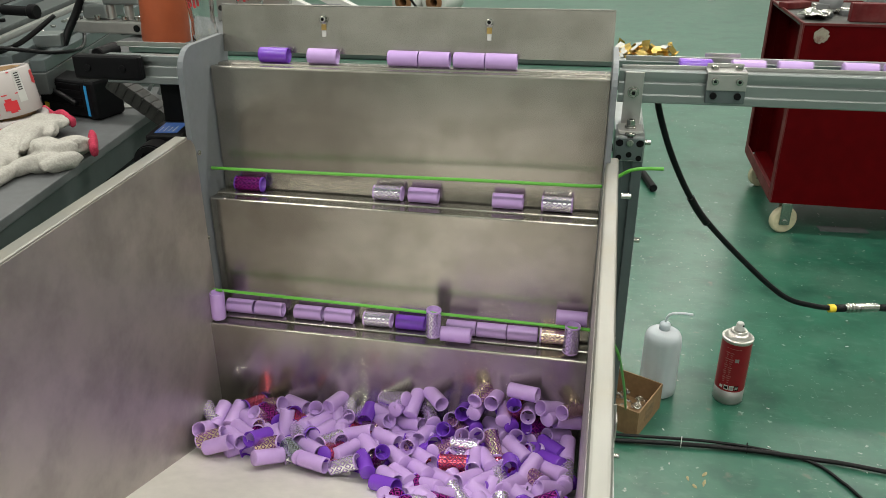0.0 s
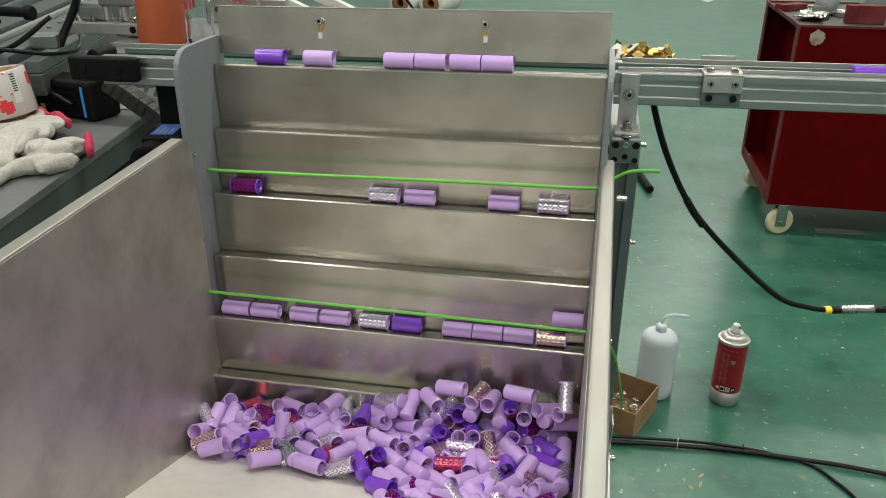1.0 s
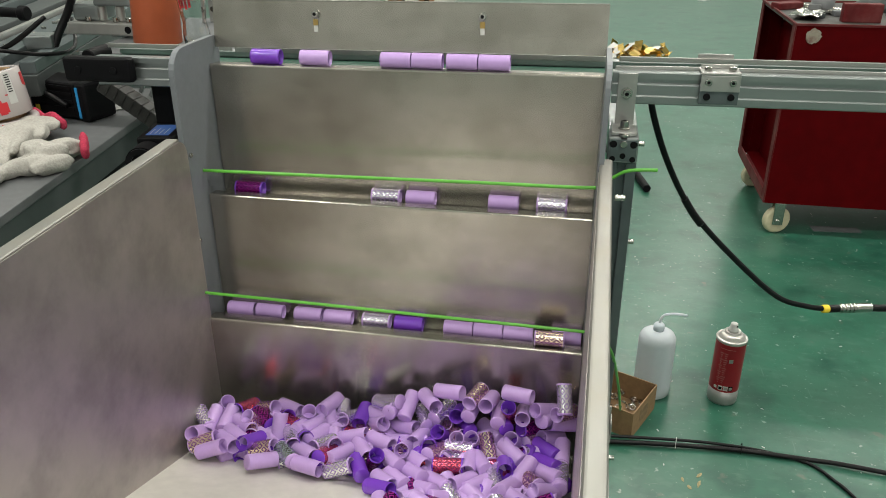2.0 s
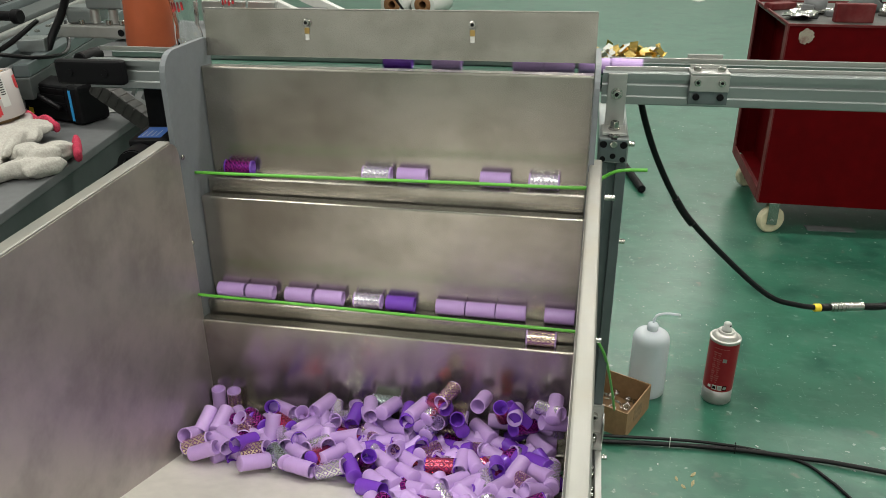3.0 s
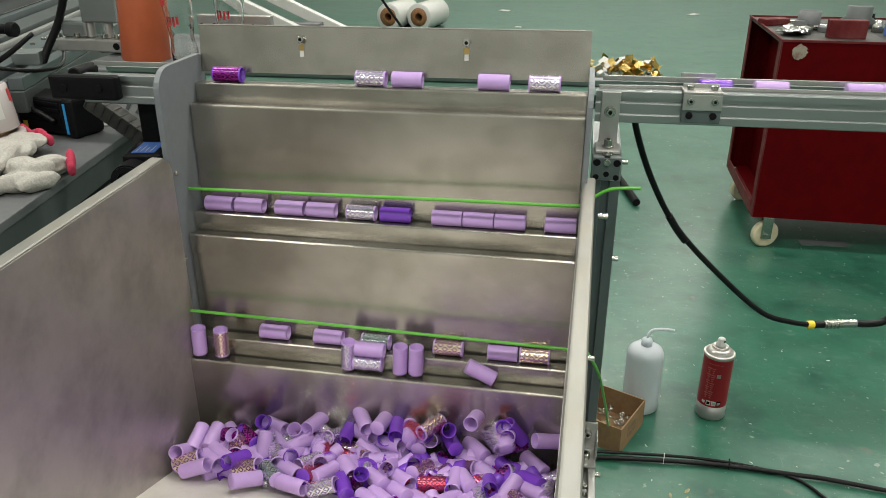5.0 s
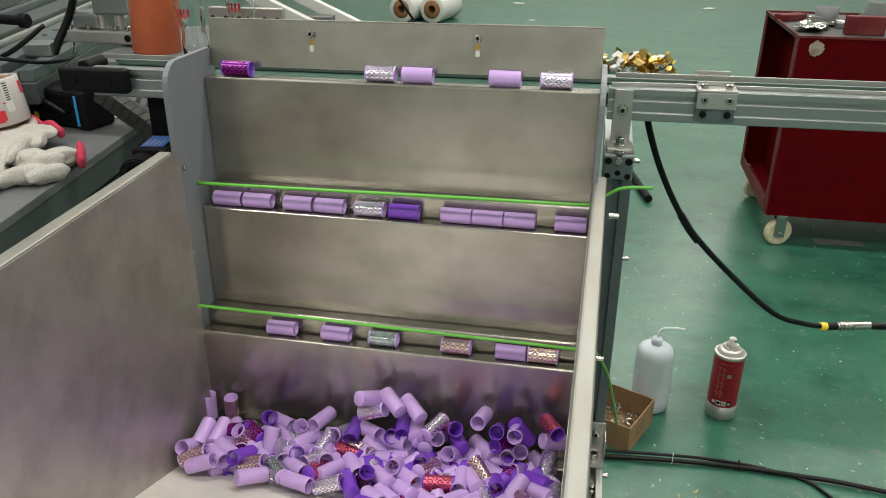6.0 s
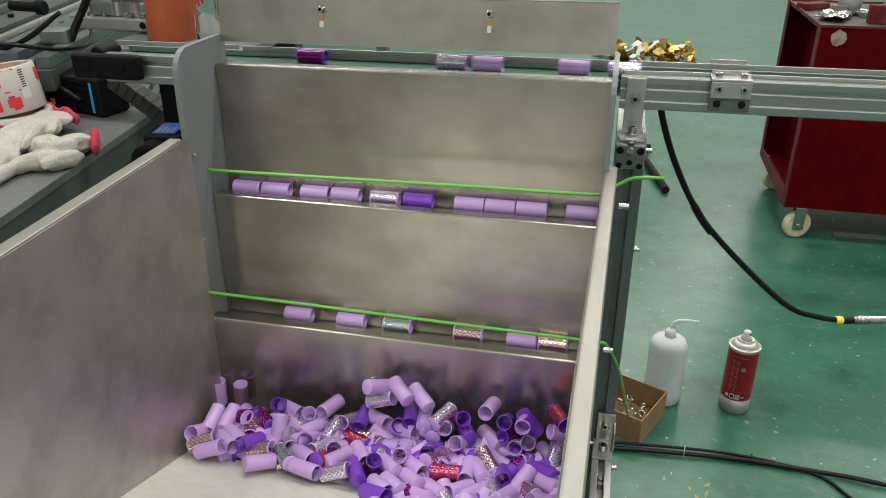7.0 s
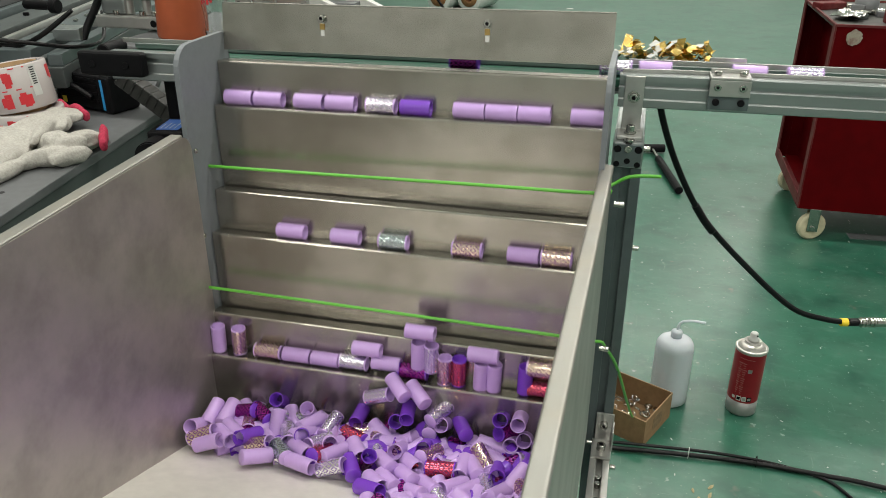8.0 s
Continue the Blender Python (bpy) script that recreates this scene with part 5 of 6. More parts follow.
cap("lilac", -0.187, -0.117, 0.318, 8, -36)
cap("lilac", -0.225, -0.078, 0.318, -16, -90)
cap("lilac", -0.205, -0.073, 0.318, 12, 90)
mover("lilac", (0, -0.242, -0.012, 0.449, 88, 0), (0.3, -0.242, -0.012, 0.449, 88, 0), (0.45, -0.232, -0.045, 0.419, 68, -14), (0.62, -0.222, -0.048, 0.318, 48, -36), (2, -0.222, -0.048, 0.318, 48, -36), (2.75, -0.238, -0.011, 0.447, 88, 0, 1), (3.8, -0.238, -0.011, 0.447, 88, 0, 1), (4.1, -0.24, -0.011, 0.45, 88, 0, 1), (4.85, -0.24, -0.011, 0.45, 88, 0, 1), (5.3, -0.24, -0.011, 0.45, 88, 0, 1), (5.9, -0.249, -0.013, 0.312, 88, 0), (7.25, -0.249, -0.013, 0.312, 88, 0), (7.6, -0.242, -0.011, 0.447, 88, 0, 1), (8, -0.242, -0.011, 0.447, 88, 0, 1))
mover("lilac", (0, -0.179, -0.081, 0.318, 6, -36), (2, -0.179, -0.081, 0.318, 6, -36), (2.75, -0.134, -0.011, 0.437, 0, 0, 1), (3.8, -0.134, -0.011, 0.437, 0, 0, 1), (4.05, -0.135, 0.015, 0.437, 0, 0), *second_stage(-0.141))
mover("gold", (0, -0.167, -0.074, 0.318, 56, -126), (7.25, -0.167, -0.074, 0.318, 56, -126), (7.6, -0.168, -0.011, 0.437, 0, 0, 1), (8, -0.168, -0.011, 0.437, 0, 0, 1))
mover("red", (0, -0.191, -0.045, 0.318, 18, -108), (2.1, -0.191, -0.045, 0.318, 18, -108), (3.2, 0.111, -0.036, 0.358, 12, -45), (4.75, 0.111, -0.036, 0.358, 12, -45), (5.6, -0.083, -0.068, 0.288, 0, 11))
mover("gold", (0, -0.164, -0.042, 0.318, 24, -18), (2, -0.164, -0.042, 0.318, 24, -18), (2.75, -0.215, -0.011, 0.447, 88, 0, 1), (3.8, -0.215, -0.011, 0.447, 88, 0, 1), (4.1, -0.208, -0.011, 0.451, 88, 0, 1), (4.85, -0.208, -0.011, 0.451, 88, 0, 1), (5.3, -0.208, -0.011, 0.451, 88, 0, 1), (5.9, -0.216, -0.013, 0.312, 88, 0), (7.25, -0.216, -0.013, 0.312, 88, 0), (7.6, -0.211, -0.011, 0.448, 88, 0, 1), (8, -0.211, -0.011, 0.448, 88, 0, 1))
mover("lilac", (0, -0.131, -0.036, 0.318, 6, -27), (7.25, -0.131, -0.036, 0.318, 6, -27), (7.6, -0.126, -0.011, 0.437, 0, 0, 1), (8, -0.126, -0.011, 0.437, 0, 0, 1))
cap("lilac", -0.131, -0.079, 0.318, 56, 90)
mover("violet", (0, -0.131, -0.059, 0.318, 40, -45), (2.1, -0.131, -0.059, 0.318, 40, -45), (3.3, -0.146, -0.036, 0.322, 40, -81))
cap("violet", -0.156, -0.11, 0.318, 24, -108)
cap("lilac", -0.18, -0.104, 0.318, -6, 144)
cap("gold", -0.136, -0.121, 0.318, 24, -9)
cap("lilac", -0.129, -0.144, 0.318, -18, 45)
cap("grey", -0.103, -0.127, 0.318, -6, 135)
cap("lilac", -0.07, -0.143, 0.318, 6, -18)
cap("silver", -0.031, -0.14, 0.318, 24, 0)
cap("violet", -0.007, -0.134, 0.318, -6, 117)
cap("silver", -0.108, -0.095, 0.318, 8, -63)
cap("lilac", -0.098, -0.047, 0.318, 56, -81)
cap("lilac", -0.088, -0.066, 0.318, -6, 63)
mover("lilac", (0, -0.103, -0.069, 0.318, -12, 81), (2.1, -0.103, -0.069, 0.318, -12, 81), (3.3, -0.091, -0.089, 0.318, -24, 72))
mover("lilac", (0, -0.071, -0.047, 0.318, 48, 126), (4.75, -0.071, -0.047, 0.318, 48, 126), (5.6, -0.038, -0.055, 0.284, 0, 3))
mover("lilac", (0, -0.074, -0.036, 0.332, 6, -108), (7.25, -0.074, -0.036, 0.332, 6, -108), (7.6, -0.085, -0.011, 0.437, 0, 0, 1), (8, -0.085, -0.011, 0.437, 0, 0, 1))
cap("silver", -0.063, -0.099, 0.318, 16, -117)
mover("silver", (0, -0.056, -0.036, 0.321, -6, -72), (4.75, -0.056, -0.036, 0.321, -6, -72), (5.75, -0.061, -0.065, 0.318, 6, 81))
mover("silver", (0, -0.046, -0.041, 0.318, 24, -108), (7.25, -0.046, -0.041, 0.318, 24, -108), (7.6, -0.045, -0.011, 0.439, 0, 0, 1), (8, -0.045, -0.011, 0.439, 0, 0, 1))
cap("violet", -0.03, -0.036, 0.32, 0, -90)
mover("lilac", (0, -0.03, -0.079, 0.318, 18, 0), (4.75, -0.03, -0.079, 0.318, 18, 0), (5.6, -0.077, -0.076, 0.292, 0, 176))
mover("lilac", (0, -0.006, -0.048, 0.318, 32, -45), (2.1, -0.006, -0.048, 0.318, 32, -45), (3.3, -0.008, -0.036, 0.339, 0, -81), (4.75, -0.008, -0.036, 0.339, 0, -81), (5.75, -0.007, -0.036, 0.375, -24, 54), (7.25, -0.007, -0.036, 0.375, -24, 54), (7.6, -0.025, -0.011, 0.462, 0, 0, 1), (8, -0.025, -0.011, 0.462, 0, 0, 1))
cap("lilac", -0.037, -0.115, 0.318, -12, 63)
cap("lilac", -0.011, -0.102, 0.318, 6, -54)
cap("rose", 0.008, -0.118, 0.318, 56, -54)
cap("red", -0.053, -0.119, 0.318, -24, 72)
cap("lilac", -0.05, -0.097, 0.318, 32, -63)
mover("lilac", (0, 0.007, -0.082, 0.318, 6, -27), (2, 0.007, -0.082, 0.318, 6, -27), (2.75, -0.008, -0.011, 0.453, 0, 0, 1), (3.8, -0.008, -0.011, 0.453, 0, 0, 1), (4.1, -0.002, -0.011, 0.462, 0, 0, 1), (4.85, -0.002, -0.011, 0.462, 0, 0, 1), (5.2, -0.002, -0.011, 0.462, 0, 0, 1), (5.7, -0.023, -0.067, 0.291, 0, 176))
mover("lilac", (0, -0.007, -0.036, 0.322, 12, -36), (7.25, -0.007, -0.036, 0.322, 12, -36), (7.6, 0.001, -0.011, 0.444, 0, 0, 1), (8, 0.001, -0.011, 0.444, 0, 0, 1))
mover("silver", (0, 0.003, -0.036, 0.342, 12, -36), (2, 0.003, -0.036, 0.342, 12, -36), (2.75, -0.037, -0.011, 0.447, 88, 0, 1), (3.8, -0.037, -0.011, 0.447, 88, 0, 1), (4.1, -0.031, -0.011, 0.452, 88, 0, 1), (4.85, -0.031, -0.011, 0.452, 88, 0, 1), (5.2, -0.031, -0.011, 0.452, 88, 0, 1), (5.7, -0.057, -0.056, 0.278, 0, 182))
cap("violet", 0.028, -0.17, 0.323, 18, -27)
cap("rose", -0.159, -0.064, 0.318, 0, 144)
mover("red", (0, -0.121, -0.064, 0.318, -6, 144), (4.75, -0.121, -0.064, 0.318, -6, 144), (5.6, 0.195, -0.067, 0.286, 0, 10), (7.25, 0.195, -0.067, 0.286, 0, 10), (7.5, 0.099, -0.011, 0.448, 88, 0, 1), (8, 0.099, -0.011, 0.448, 88, 0, 1))
cap("lilac", -0.08, -0.119, 0.318, 12, -36)
cap("violet", -0.091, -0.091, 0.318, 32, -63)
mover("lilac", (0, -0.077, -0.084, 0.318, -12, 72), (4.75, -0.077, -0.084, 0.318, -12, 72), (5.6, 0.203, -0.054, 0.28, 0, 189))
mover("silver", (0, -0.236, -0.079, 0.318, 6, 135), (2, -0.236, -0.079, 0.318, 6, 135), (2.9, 0.205, -0.07, 0.289, 0, 178))
mover("lilac", (0, 0.084, -0.012, 0.44, 0, 0, 1), (0.85, 0.084, -0.012, 0.44, 0, 0, 1), (1.05, 0.088, -0.036, 0.373, 12, -18), (2, 0.088, -0.036, 0.373, 12, -18), (2.75, 0.056, -0.011, 0.447, 88, 0, 1), (3.8, 0.056, -0.011, 0.447, 88, 0, 1), (4.1, 0.059, -0.011, 0.453, 88, 0, 1), (4.85, 0.059, -0.011, 0.453, 88, 0, 1), (5.2, 0.059, -0.011, 0.453, 88, 0, 1), (5.7, -0.025, -0.07, 0.287, 0, 172))
mover("lilac", (0, 0.176, -0.036, 0.38, 6, -18), (2, 0.176, -0.036, 0.38, 6, -18), (2.75, 0.166, -0.011, 0.462, 0, 0, 1), (3.8, 0.166, -0.011, 0.462, 0, 0, 1), (4.05, 0.169, 0.015, 0.437, 0, 0), *second_stage(0.168))
mover("silver", (0, 0.23, -0.012, 0.451, 88, 0, 1), (0.85, 0.23, -0.012, 0.451, 88, 0, 1), (1.05, 0.234, -0.036, 0.38, 48, 99), (2.1, 0.234, -0.036, 0.38, 48, 99), (3.3, 0.225, -0.036, 0.356, 6, -72), (4.75, 0.225, -0.036, 0.356, 6, -72), (5.6, -0.026, -0.065, 0.28, 0, -11))
mover("lilac", (0, 0.034, -0.036, 0.344, 24, 81), (2, 0.034, -0.036, 0.344, 24, 81), (2.75, 0.034, -0.011, 0.448, 88, 0, 1), (3.8, 0.034, -0.011, 0.448, 88, 0, 1), (4.1, 0.038, -0.011, 0.452, 88, 0, 1), (4.85, 0.038, -0.011, 0.452, 88, 0, 1), (5.2, 0.038, -0.011, 0.452, 88, 0, 1), (5.75, 0.051, -0.036, 0.367, 12, 135))
mover("lilac", (0, 0.062, -0.036, 0.356, 6, -54), (2.1, 0.062, -0.036, 0.356, 6, -54), (3.3, 0.055, -0.036, 0.337, 0, 99), (7.25, 0.055, -0.036, 0.337, 0, 99), (7.6, 0.048, -0.011, 0.499, 0, 0, 1), (8, 0.048, -0.011, 0.499, 0, 0, 1))
mover("lilac", (0, 0.017, -0.036, 0.339, -12, 72), (4.75, 0.017, -0.036, 0.339, -12, 72), (5.75, 0.024, -0.036, 0.373, 12, 135))
mover("silver", (0, 0.01, -0.036, 0.347, -24, 153), (2, 0.01, -0.036, 0.347, -24, 153), (2.75, -0.007, -0.011, 0.437, 0, 0, 1), (3.8, -0.007, -0.011, 0.437, 0, 0, 1), (4.1, -0.005, -0.011, 0.441, 0, 0, 1), (4.85, -0.005, -0.011, 0.441, 0, 0, 1), (5.2, -0.005, -0.011, 0.441, 0, 0, 1), (5.75, -0.003, -0.036, 0.355, 24, -9))
mover("silver", (0, 0.055, -0.012, 0.455, 88, 0), (0.3, 0.055, -0.012, 0.455, 88, 0), (0.45, 0.067, -0.045, 0.425, 47, 25), (0.62, 0.079, -0.036, 0.342, 6, 63))
mover("silver", (0, 0.054, -0.036, 0.328, 0, 117), (7.25, 0.054, -0.036, 0.328, 0, 117), (7.6, 0.062, -0.011, 0.463, 88, 0, 1), (8, 0.062, -0.011, 0.463, 88, 0, 1))
mover("gold", (0, 0.122, -0.036, 0.371, 0, -108), (2.1, 0.122, -0.036, 0.371, 0, -108), (3.3, 0.091, -0.036, 0.369, 0, -108), (4.75, 0.091, -0.036, 0.369, 0, -108), (5.6, 0.064, -0.069, 0.29, 0, 183), (7.25, 0.064, -0.069, 0.29, 0, 183), (7.5, 0.08, -0.011, 0.447, 88, 0, 1), (8, 0.08, -0.011, 0.447, 88, 0, 1))
mover("lilac", (0, 0.14, -0.036, 0.365, 16, -99), (7.25, 0.14, -0.036, 0.365, 16, -99), (7.6, 0.13, -0.011, 0.477, 0, 0, 1), (8, 0.13, -0.011, 0.477, 0, 0, 1))
mover("violet", (0, 0.1, -0.036, 0.341, 24, -90), (2, 0.1, -0.036, 0.341, 24, -90), (2.9, 0.15, -0.065, 0.286, 0, 182), (4.75, 0.15, -0.065, 0.286, 0, 182), (5.75, 0.161, -0.036, 0.348, 32, -90))
mover("lilac", (0, 0.118, -0.036, 0.351, 0, 81), (2, 0.118, -0.036, 0.351, 0, 81), (2.75, 0.141, -0.011, 0.437, 0, 0, 1), (3.8, 0.141, -0.011, 0.437, 0, 0, 1), (4.1, 0.143, -0.011, 0.444, -25, 0, 1), (4.85, 0.143, -0.011, 0.444, -25, 0, 1), (5.2, 0.143, -0.011, 0.444, -25, 0, 1), (5.7, -0.198, -0.052, 0.285, 0, 181))
cap("violet", 0.11, -0.036, 0.325, -6, 117)
mover("red", (0, 0.167, -0.036, 0.351, 56, -99), (4.75, 0.167, -0.036, 0.351, 56, -99), (5.75, 0.228, -0.036, 0.365, 6, -63), (7.25, 0.228, -0.036, 0.365, 6, -63), (7.6, 0.206, -0.011, 0.438, 0, 0, 1), (8, 0.206, -0.011, 0.438, 0, 0, 1))
mover("lilac", (0, 0.153, -0.036, 0.346, 0, 90), (2, 0.153, -0.036, 0.346, 0, 90), (2.75, 0.214, -0.011, 0.465, -35, 0, 1), (3.65, 0.214, -0.011, 0.465, -35, 0, 1), (3.95, 0.214, -0.06, 0.33, 0, 0), (4.15, 0.214, -0.07, 0.3, 10, 20), (4.75, 0.214, -0.07, 0.3, 10, 20), (5.75, 0.192, -0.036, 0.322, 32, -90))
mover("violet", (0, 0.156, -0.036, 0.337, 0, 117), (2.1, 0.156, -0.036, 0.337, 0, 117), (3.3, 0.192, -0.036, 0.351, 56, -153), (7.25, 0.192, -0.036, 0.351, 56, -153), (7.6, 0.185, -0.011, 0.45, 88, 0, 1), (8, 0.185, -0.011, 0.45, 88, 0, 1))
cap("lilac", 0.184, -0.036, 0.351, 16, -90)
mover("lilac", (0, 0.211, -0.036, 0.36, 24, -135), (2, 0.211, -0.036, 0.36, 24, -135), (2.75, 0.219, -0.011, 0.437, 0, 0, 1), (3.65, 0.219, -0.011, 0.437, 0, 0, 1), (3.95, 0.219, -0.06, 0.33, 0, 0), (4.15, 0.219, -0.07, 0.3, 10, 20))
mover("lilac", (0, 0.216, -0.036, 0.351, -12, 63), (2.1, 0.216, -0.036, 0.351, -12, 63), (3.3, 0.236, -0.036, 0.367, 18, 90), (4.75, 0.236, -0.036, 0.367, 18, 90), (5.6, -0.016, -0.076, 0.288, 0, 168))
cap("lilac", 0.234, -0.036, 0.343, 16, -153)
mover("rose", (0, 0.195, -0.036, 0.331, 16, -135), (4.75, 0.195, -0.036, 0.331, 16, -135), (5.75, 0.17, -0.036, 0.33, 16, -126))
mover("lilac", (0, 0.143, -0.036, 0.318, 0, 135), (7.25, 0.143, -0.036, 0.318, 0, 135), (7.6, 0.145, -0.011, 0.447, 88, 0, 1), (8, 0.145, -0.011, 0.447, 88, 0, 1))
mover("gold", (0, 0.143, -0.069, 0.318, 24, 108), (2, 0.143, -0.069, 0.318, 24, 108), (2.75, 0.099, -0.011, 0.46, 0, 0, 1), (3.65, 0.099, -0.011, 0.46, 0, 0, 1), (3.95, 0.099, -0.06, 0.33, 0, 0), (4.15, 0.099, -0.07, 0.3, 10, 20), (4.75, 0.099, -0.07, 0.3, 10, 20), (5.75, 0.146, -0.08, 0.318, 12, 126))
mover("lilac", (0, 0.031, -0.046, 0.318, 16, -27), (7.25, 0.031, -0.046, 0.318, 16, -27), (7.6, 0.045, -0.011, 0.465, 88, 0, 1), (8, 0.045, -0.011, 0.465, 88, 0, 1))
mover("lilac", (0, 0.055, -0.062, 0.318, 8, -108), (2, 0.055, -0.062, 0.318, 8, -108), (2.75, -0.064, -0.011, 0.437, 0, 0, 1), (3.8, -0.064, -0.011, 0.437, 0, 0, 1), (4.05, -0.065, 0.015, 0.437, 0, 0), *second_stage(-0.065))
mover("violet", (0, 0.082, -0.055, 0.318, 48, -108), (2.1, 0.082, -0.055, 0.318, 48, -108), (3.3, 0.037, -0.036, 0.338, 0, -81))
cap("lilac", 0.04, -0.09, 0.318, 32, -90)
cap("violet", 0.07, -0.077, 0.318, 32, -81)
mover("lilac", (0, 0.106, -0.063, 0.318, 48, -99), (2, 0.106, -0.063, 0.318, 48, -99), (2.9, 0.18, -0.061, 0.29, 0, 192), (4.75, 0.18, -0.061, 0.29, 0, 192), (5.75, 0.176, -0.041, 0.318, 24, -90))
mover("lilac", (0, 0.124, -0.059, 0.318, 48, -99), (2, 0.124, -0.059, 0.318, 48, -99), (2.9, 0.082, -0.079, 0.296, 0, 5), (4.75, 0.082, -0.079, 0.296, 0, 5), (5.75, 0.107, -0.053, 0.318, 32, -108), (7.25, 0.107, -0.053, 0.318, 32, -108), (7.6, 0.128, -0.011, 0.447, 88, 0, 1), (8, 0.128, -0.011, 0.447, 88, 0, 1))
mover("silver", (0, 0.109, -0.077, 0.318, 6, -9), (2.1, 0.109, -0.077, 0.318, 6, -9), (3.3, 0.07, -0.036, 0.321, 0, 90))
cap("red", 0.1, -0.111, 0.318, 6, 0)
cap("gold", 0.08, -0.088, 0.318, -18, 63)
cap("lilac", 0.125, -0.102, 0.318, 6, -90)
cap("lilac", 0.03, -0.116, 0.318, -12, 135)
cap("lilac", 0.062, -0.111, 0.318, 16, -45)
cap("lilac", 0.062, -0.133, 0.318, -18, 135)
cap("lilac", 0.093, -0.144, 0.318, -18, 135)
cap("lilac", 0.122, -0.136, 0.318, 16, -126)
cap("lilac", 0.14, -0.139, 0.318, -12, 54)
cap("violet", 0.168, -0.101, 0.318, 24, -81)
mover("lilac", (0, 0.174, -0.072, 0.318, 6, 135), (2, 0.174, -0.072, 0.318, 6, 135), (2.9, -0.111, -0.056, 0.283, 0, 171))
cap("lilac", 0.192, -0.105, 0.318, -12, -117)
mover("violet", (0, 0.216, -0.06, 0.318, -6, 135), (2, 0.216, -0.06, 0.318, -6, 135), (2.75, 0.188, -0.011, 0.444, 40, -5, 1), (3.65, 0.188, -0.011, 0.444, 40, -5, 1), (4.1, 0.022, -0.036, 0.32, 32, -81))
cap("violet", 0.218, -0.086, 0.318, -18, 135)
mover("lilac", (0, 0.221, -0.036, 0.319, 24, -135), (2, 0.221, -0.036, 0.319, 24, -135), (2.9, 0.002, -0.063, 0.285, 0, 187))
mover("lilac", (0, 0.175, -0.052, 0.318, 48, -108), (2, 0.175, -0.052, 0.318, 48, -108), (2.9, -0.028, -0.08, 0.289, 0, 189))
mover("lilac", (0, 0.236, -0.063, 0.318, 6, 90), (2, 0.236, -0.063, 0.318, 6, 90), (2.9, -0.181, -0.064, 0.28, 0, 181))
cap("lilac", 0.236, -0.112, 0.318, -6, 90)
cap("silver", 0.236, -0.105, 0.318, -6, 90)
cap("lilac", 0.222, -0.105, 0.318, -18, 135)
cap("lilac", 0.22, -0.135, 0.318, 24, -144)
cap("lilac", 0.079, -0.162, 0.322, -24, 144)
cap("lilac", 0.029, -0.152, 0.318, 16, -45)
cap("lilac", 0.043, -0.146, 0.318, -12, 135)
cap("silver", 0.16, -0.131, 0.318, -6, 108)
cap("gold", 0.201, -0.12, 0.318, -18, 126)
mover("gold", (0, 0.236, -0.036, 0.36, 18, -126), (2, 0.236, -0.036, 0.36, 18, -126), (2.9, 0.187, -0.075, 0.287, 0, -5), (7.25, 0.187, -0.075, 0.287, 0, -5), (7.5, 0.205, -0.011, 0.467, 0, 0, 1), (8, 0.205, -0.011, 0.467, 0, 0, 1))
cap("lilac", 0.176, -0.135, 0.318, -18, 63)
mover("gold", (0, 0.196, -0.036, 0.318, -6, 63), (2, 0.196, -0.036, 0.318, -6, 63), (2.9, -0.168, -0.064, 0.28, 0, 11))
cap("lilac", 0.139, -0.1, 0.318, -12, 117)
mover("gold", (0, 0.095, -0.045, 0.318, 12, -45), (2, 0.095, -0.045, 0.318, 12, -45), (2.75, 0.095, -0.011, 0.437, 0, 0, 1), (3.8, 0.095, -0.011, 0.437, 0, 0, 1), (4.05, 0.101, 0.015, 0.437, 0, 0), *second_stage(0.097))
cap("lilac", 0.085, -0.036, 0.326, 32, -90)
mover("grey", (0, -0.1, -0.066, 0.285, 0, 183), (2, -0.1, -0.066, 0.285, 0, 183), (2.75, 0.007, -0.011, 0.474, 0, 0, 1), (3.8, 0.007, -0.011, 0.474, 0, 0, 1), (4.05, 0.015, 0.015, 0.437, 0, 0), *second_stage(0))
mover("silver", (0, -0.172, -0.085, 0.298, 0, 181), (2, -0.172, -0.085, 0.298, 0, 181), (2.75, 0.238, -0.011, 0.468, 88, 0, 1), (3.65, 0.238, -0.011, 0.468, 88, 0, 1), (3.95, 0.238, -0.06, 0.33, 0, 0), (4.15, 0.238, -0.07, 0.3, 10, 20), (4.75, 0.238, -0.07, 0.3, 10, 20), (5.75, 0.226, -0.051, 0.318, 24, 81))
mover("rose", (0, -0.119, -0.06, 0.285, 0, 178), (2.1, -0.119, -0.06, 0.285, 0, 178), (3.2, -0.185, -0.064, 0.318, -18, 171))
mover("rose", (0, 0.162, -0.077, 0.286, 0, 186), (2.1, 0.162, -0.077, 0.286, 0, 186), (3.2, 0.102, -0.036, 0.344, 32, -63), (7.25, 0.102, -0.036, 0.344, 32, -63), (7.6, 0.038, -0.011, 0.438, 0, 0, 1), (8, 0.038, -0.011, 0.438, 0, 0, 1))

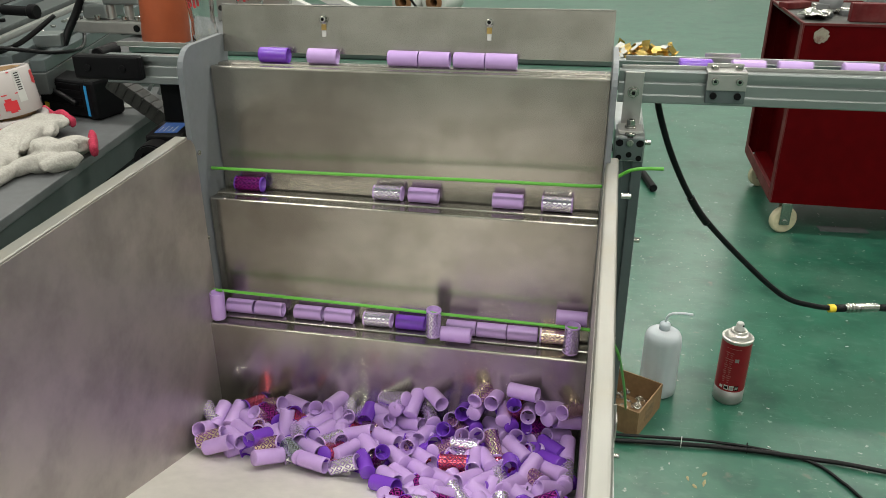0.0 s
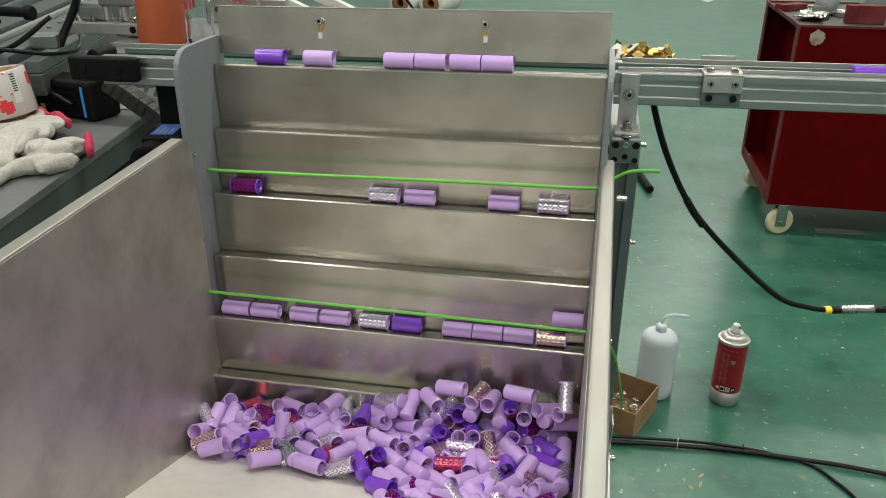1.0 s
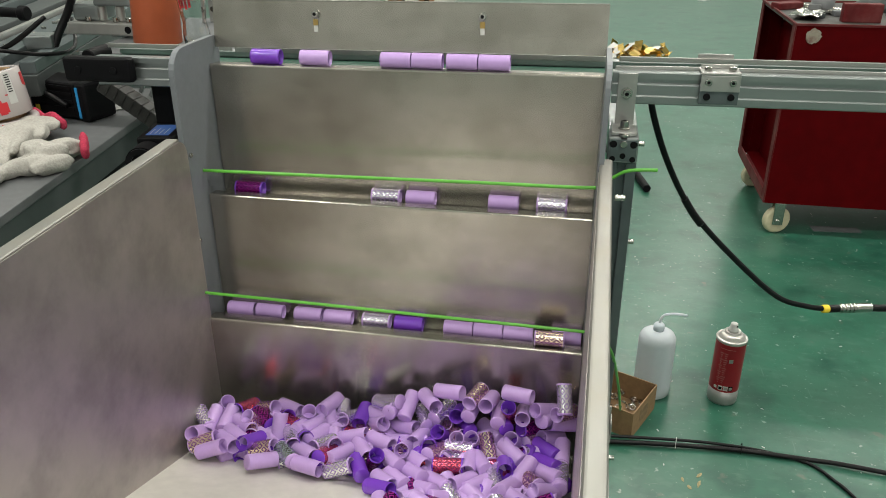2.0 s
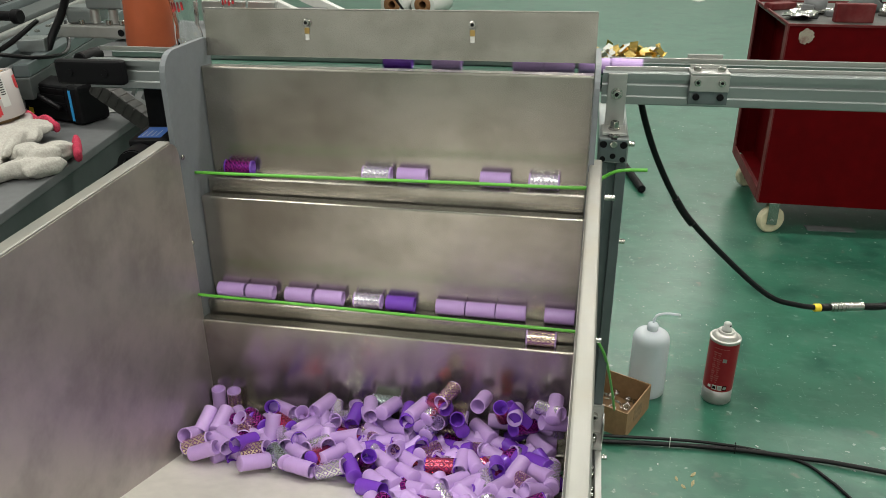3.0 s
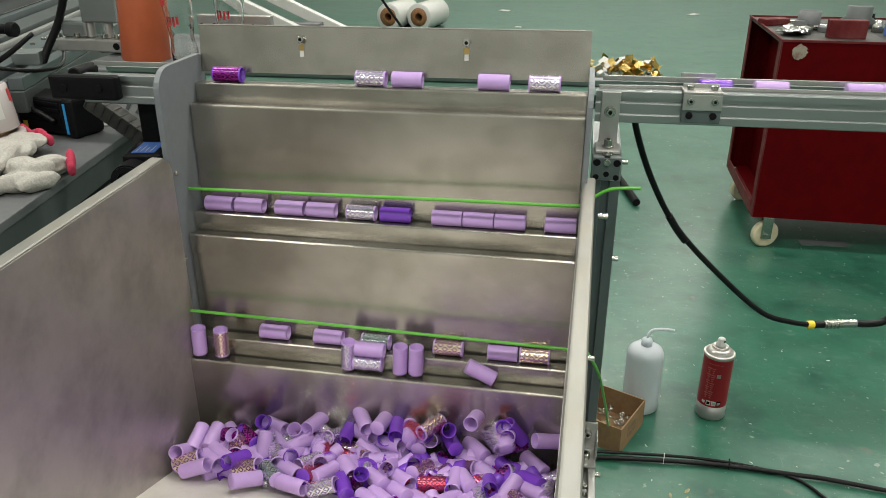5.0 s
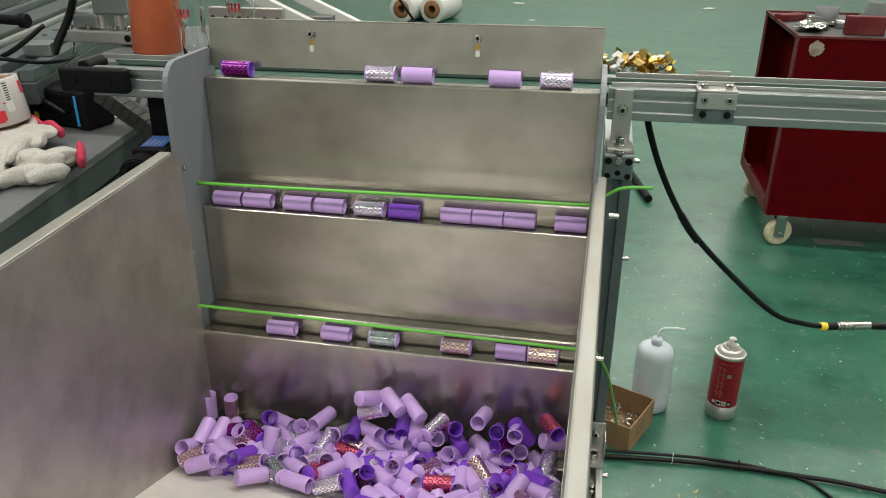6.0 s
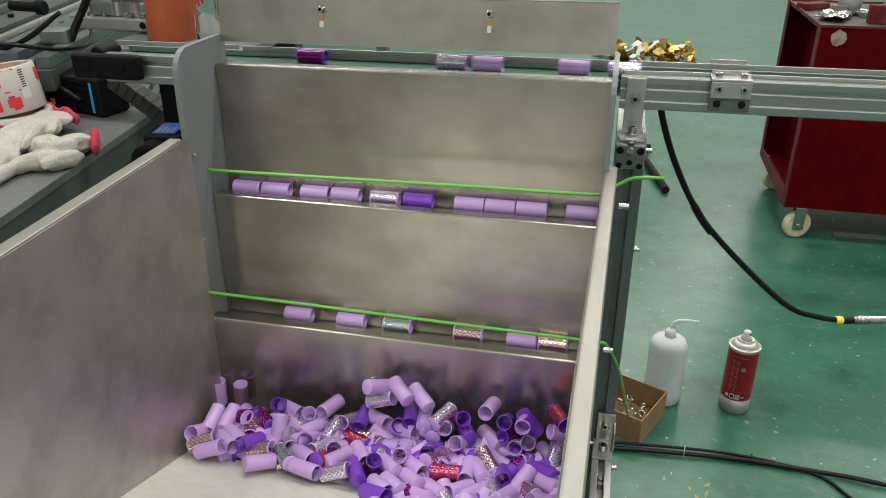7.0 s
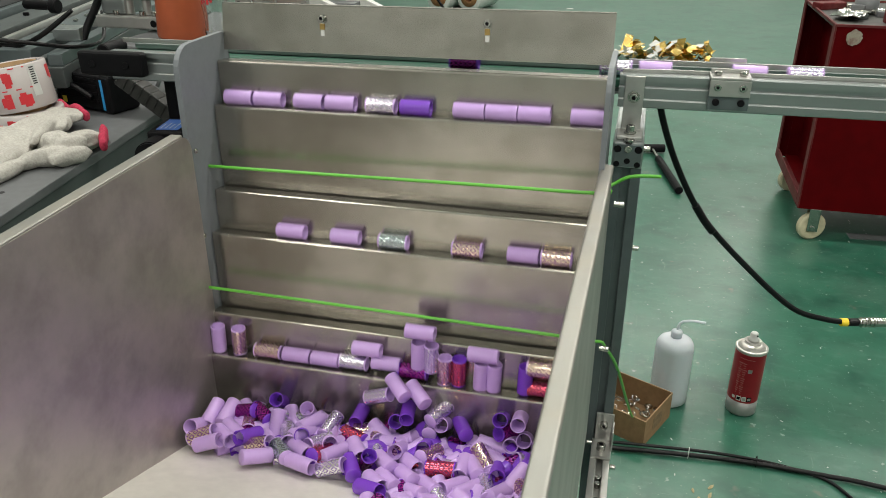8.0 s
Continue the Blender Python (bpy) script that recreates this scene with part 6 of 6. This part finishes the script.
mover("gold", (0, GOLD_X, *on_ledge(1, GOLD_X), 0, 0), (5.9, GOLD_X, *on_ledge(1, GOLD_X), 0, 0), *climb(GOLD_X, 1, 6.22))
mover("lilac", (0, LAST_X - 0.002, 0.0145, 0.465, 0, 0), (1.6, LAST_X - 0.002, 0.0145, 0.465, 0, 0), (1.8, LAST_X, 0.026, 0.452, -6, 0), *climb(LAST_X, 1, 1.72)[1:], *climb(LAST_X, 2, 6.22))


def buried_caps():
    """The lower layers of the heap."""
    rng = random.Random(21)
    kinds = ("lilac", "violet", "silver", "gold", "red", "rose")
    heap, plain, faces = bmesh.new(), {"lilac": 0, "violet": 1}, 0
    for i in range(330):
        x = rng.uniform(-0.205, 0.236)
        if i % 2:
            y = rng.uniform(-0.105, -0.042)
        else:
            y = rng.uniform(-0.115 if x < 0.03 else -0.25, -0.05)
        low = hopper_floor_z(y) + CAP_R + 0.002
        kind = rng.choices(kinds, (60, 14, 9, 7, 5, 5))[0]
        room = max(0.0, (0.3105 if i % 2 else 0.300) - low)
        place = (x, y, low + room * rng.random() ** 0.45, rng.uniform(-24, 24), rng.choice((0, 180)) + rng.uniform(-75, 75))
        if kind not in plain:
            cap(kind, *place)
            continue
        count = len(heap.verts)
        heap.from_mesh(KINDS[kind][0])
        heap.verts.ensure_lookup_table()
        heap.faces.ensure_lookup_table()
        bmesh.ops.transform(heap, matrix=cap_pose(*place), verts=heap.verts[count:])
        for f in heap.faces[faces:]:
            f.material_index = plain[kind]
        faces = len(heap.faces)
    me = bpy.data.meshes.new("cap_heap")
    heap.to_mesh(me)
    heap.free()
    me.materials.append(LILAC), me.materials.append(VIOLET)
    tagged(new("cap_heap", me), "lower layer of lilac and violet caps in the hopper", "caps", kind="stuff")


buried_caps()


def motions():
    steps = [round(0.1 * k, 2) for k in range(81)]
    walk(lifter, [(t, pose(0, 0, lift(t))) for t in steps])
    base = flap.matrix_basis.copy()
    up = [(0, 0), (1.8, 0), (2.0, 0.008), (2.2, 0.014), (2.5, 0.014), (2.8, 0.003), (2.95, 0), (6.25, 0), (6.5, 0.005), (6.7, 0.013), (7.05, 0.014), (7.3, 0.004), (7.45, 0), (8.0, 0)]
    walk(flap, [(t, Matrix.Translation((0, 0, dz)) @ base) for t, dz in up])
    for ob, rows in RIDERS:
        walk(ob, spaced(rows))


motions()
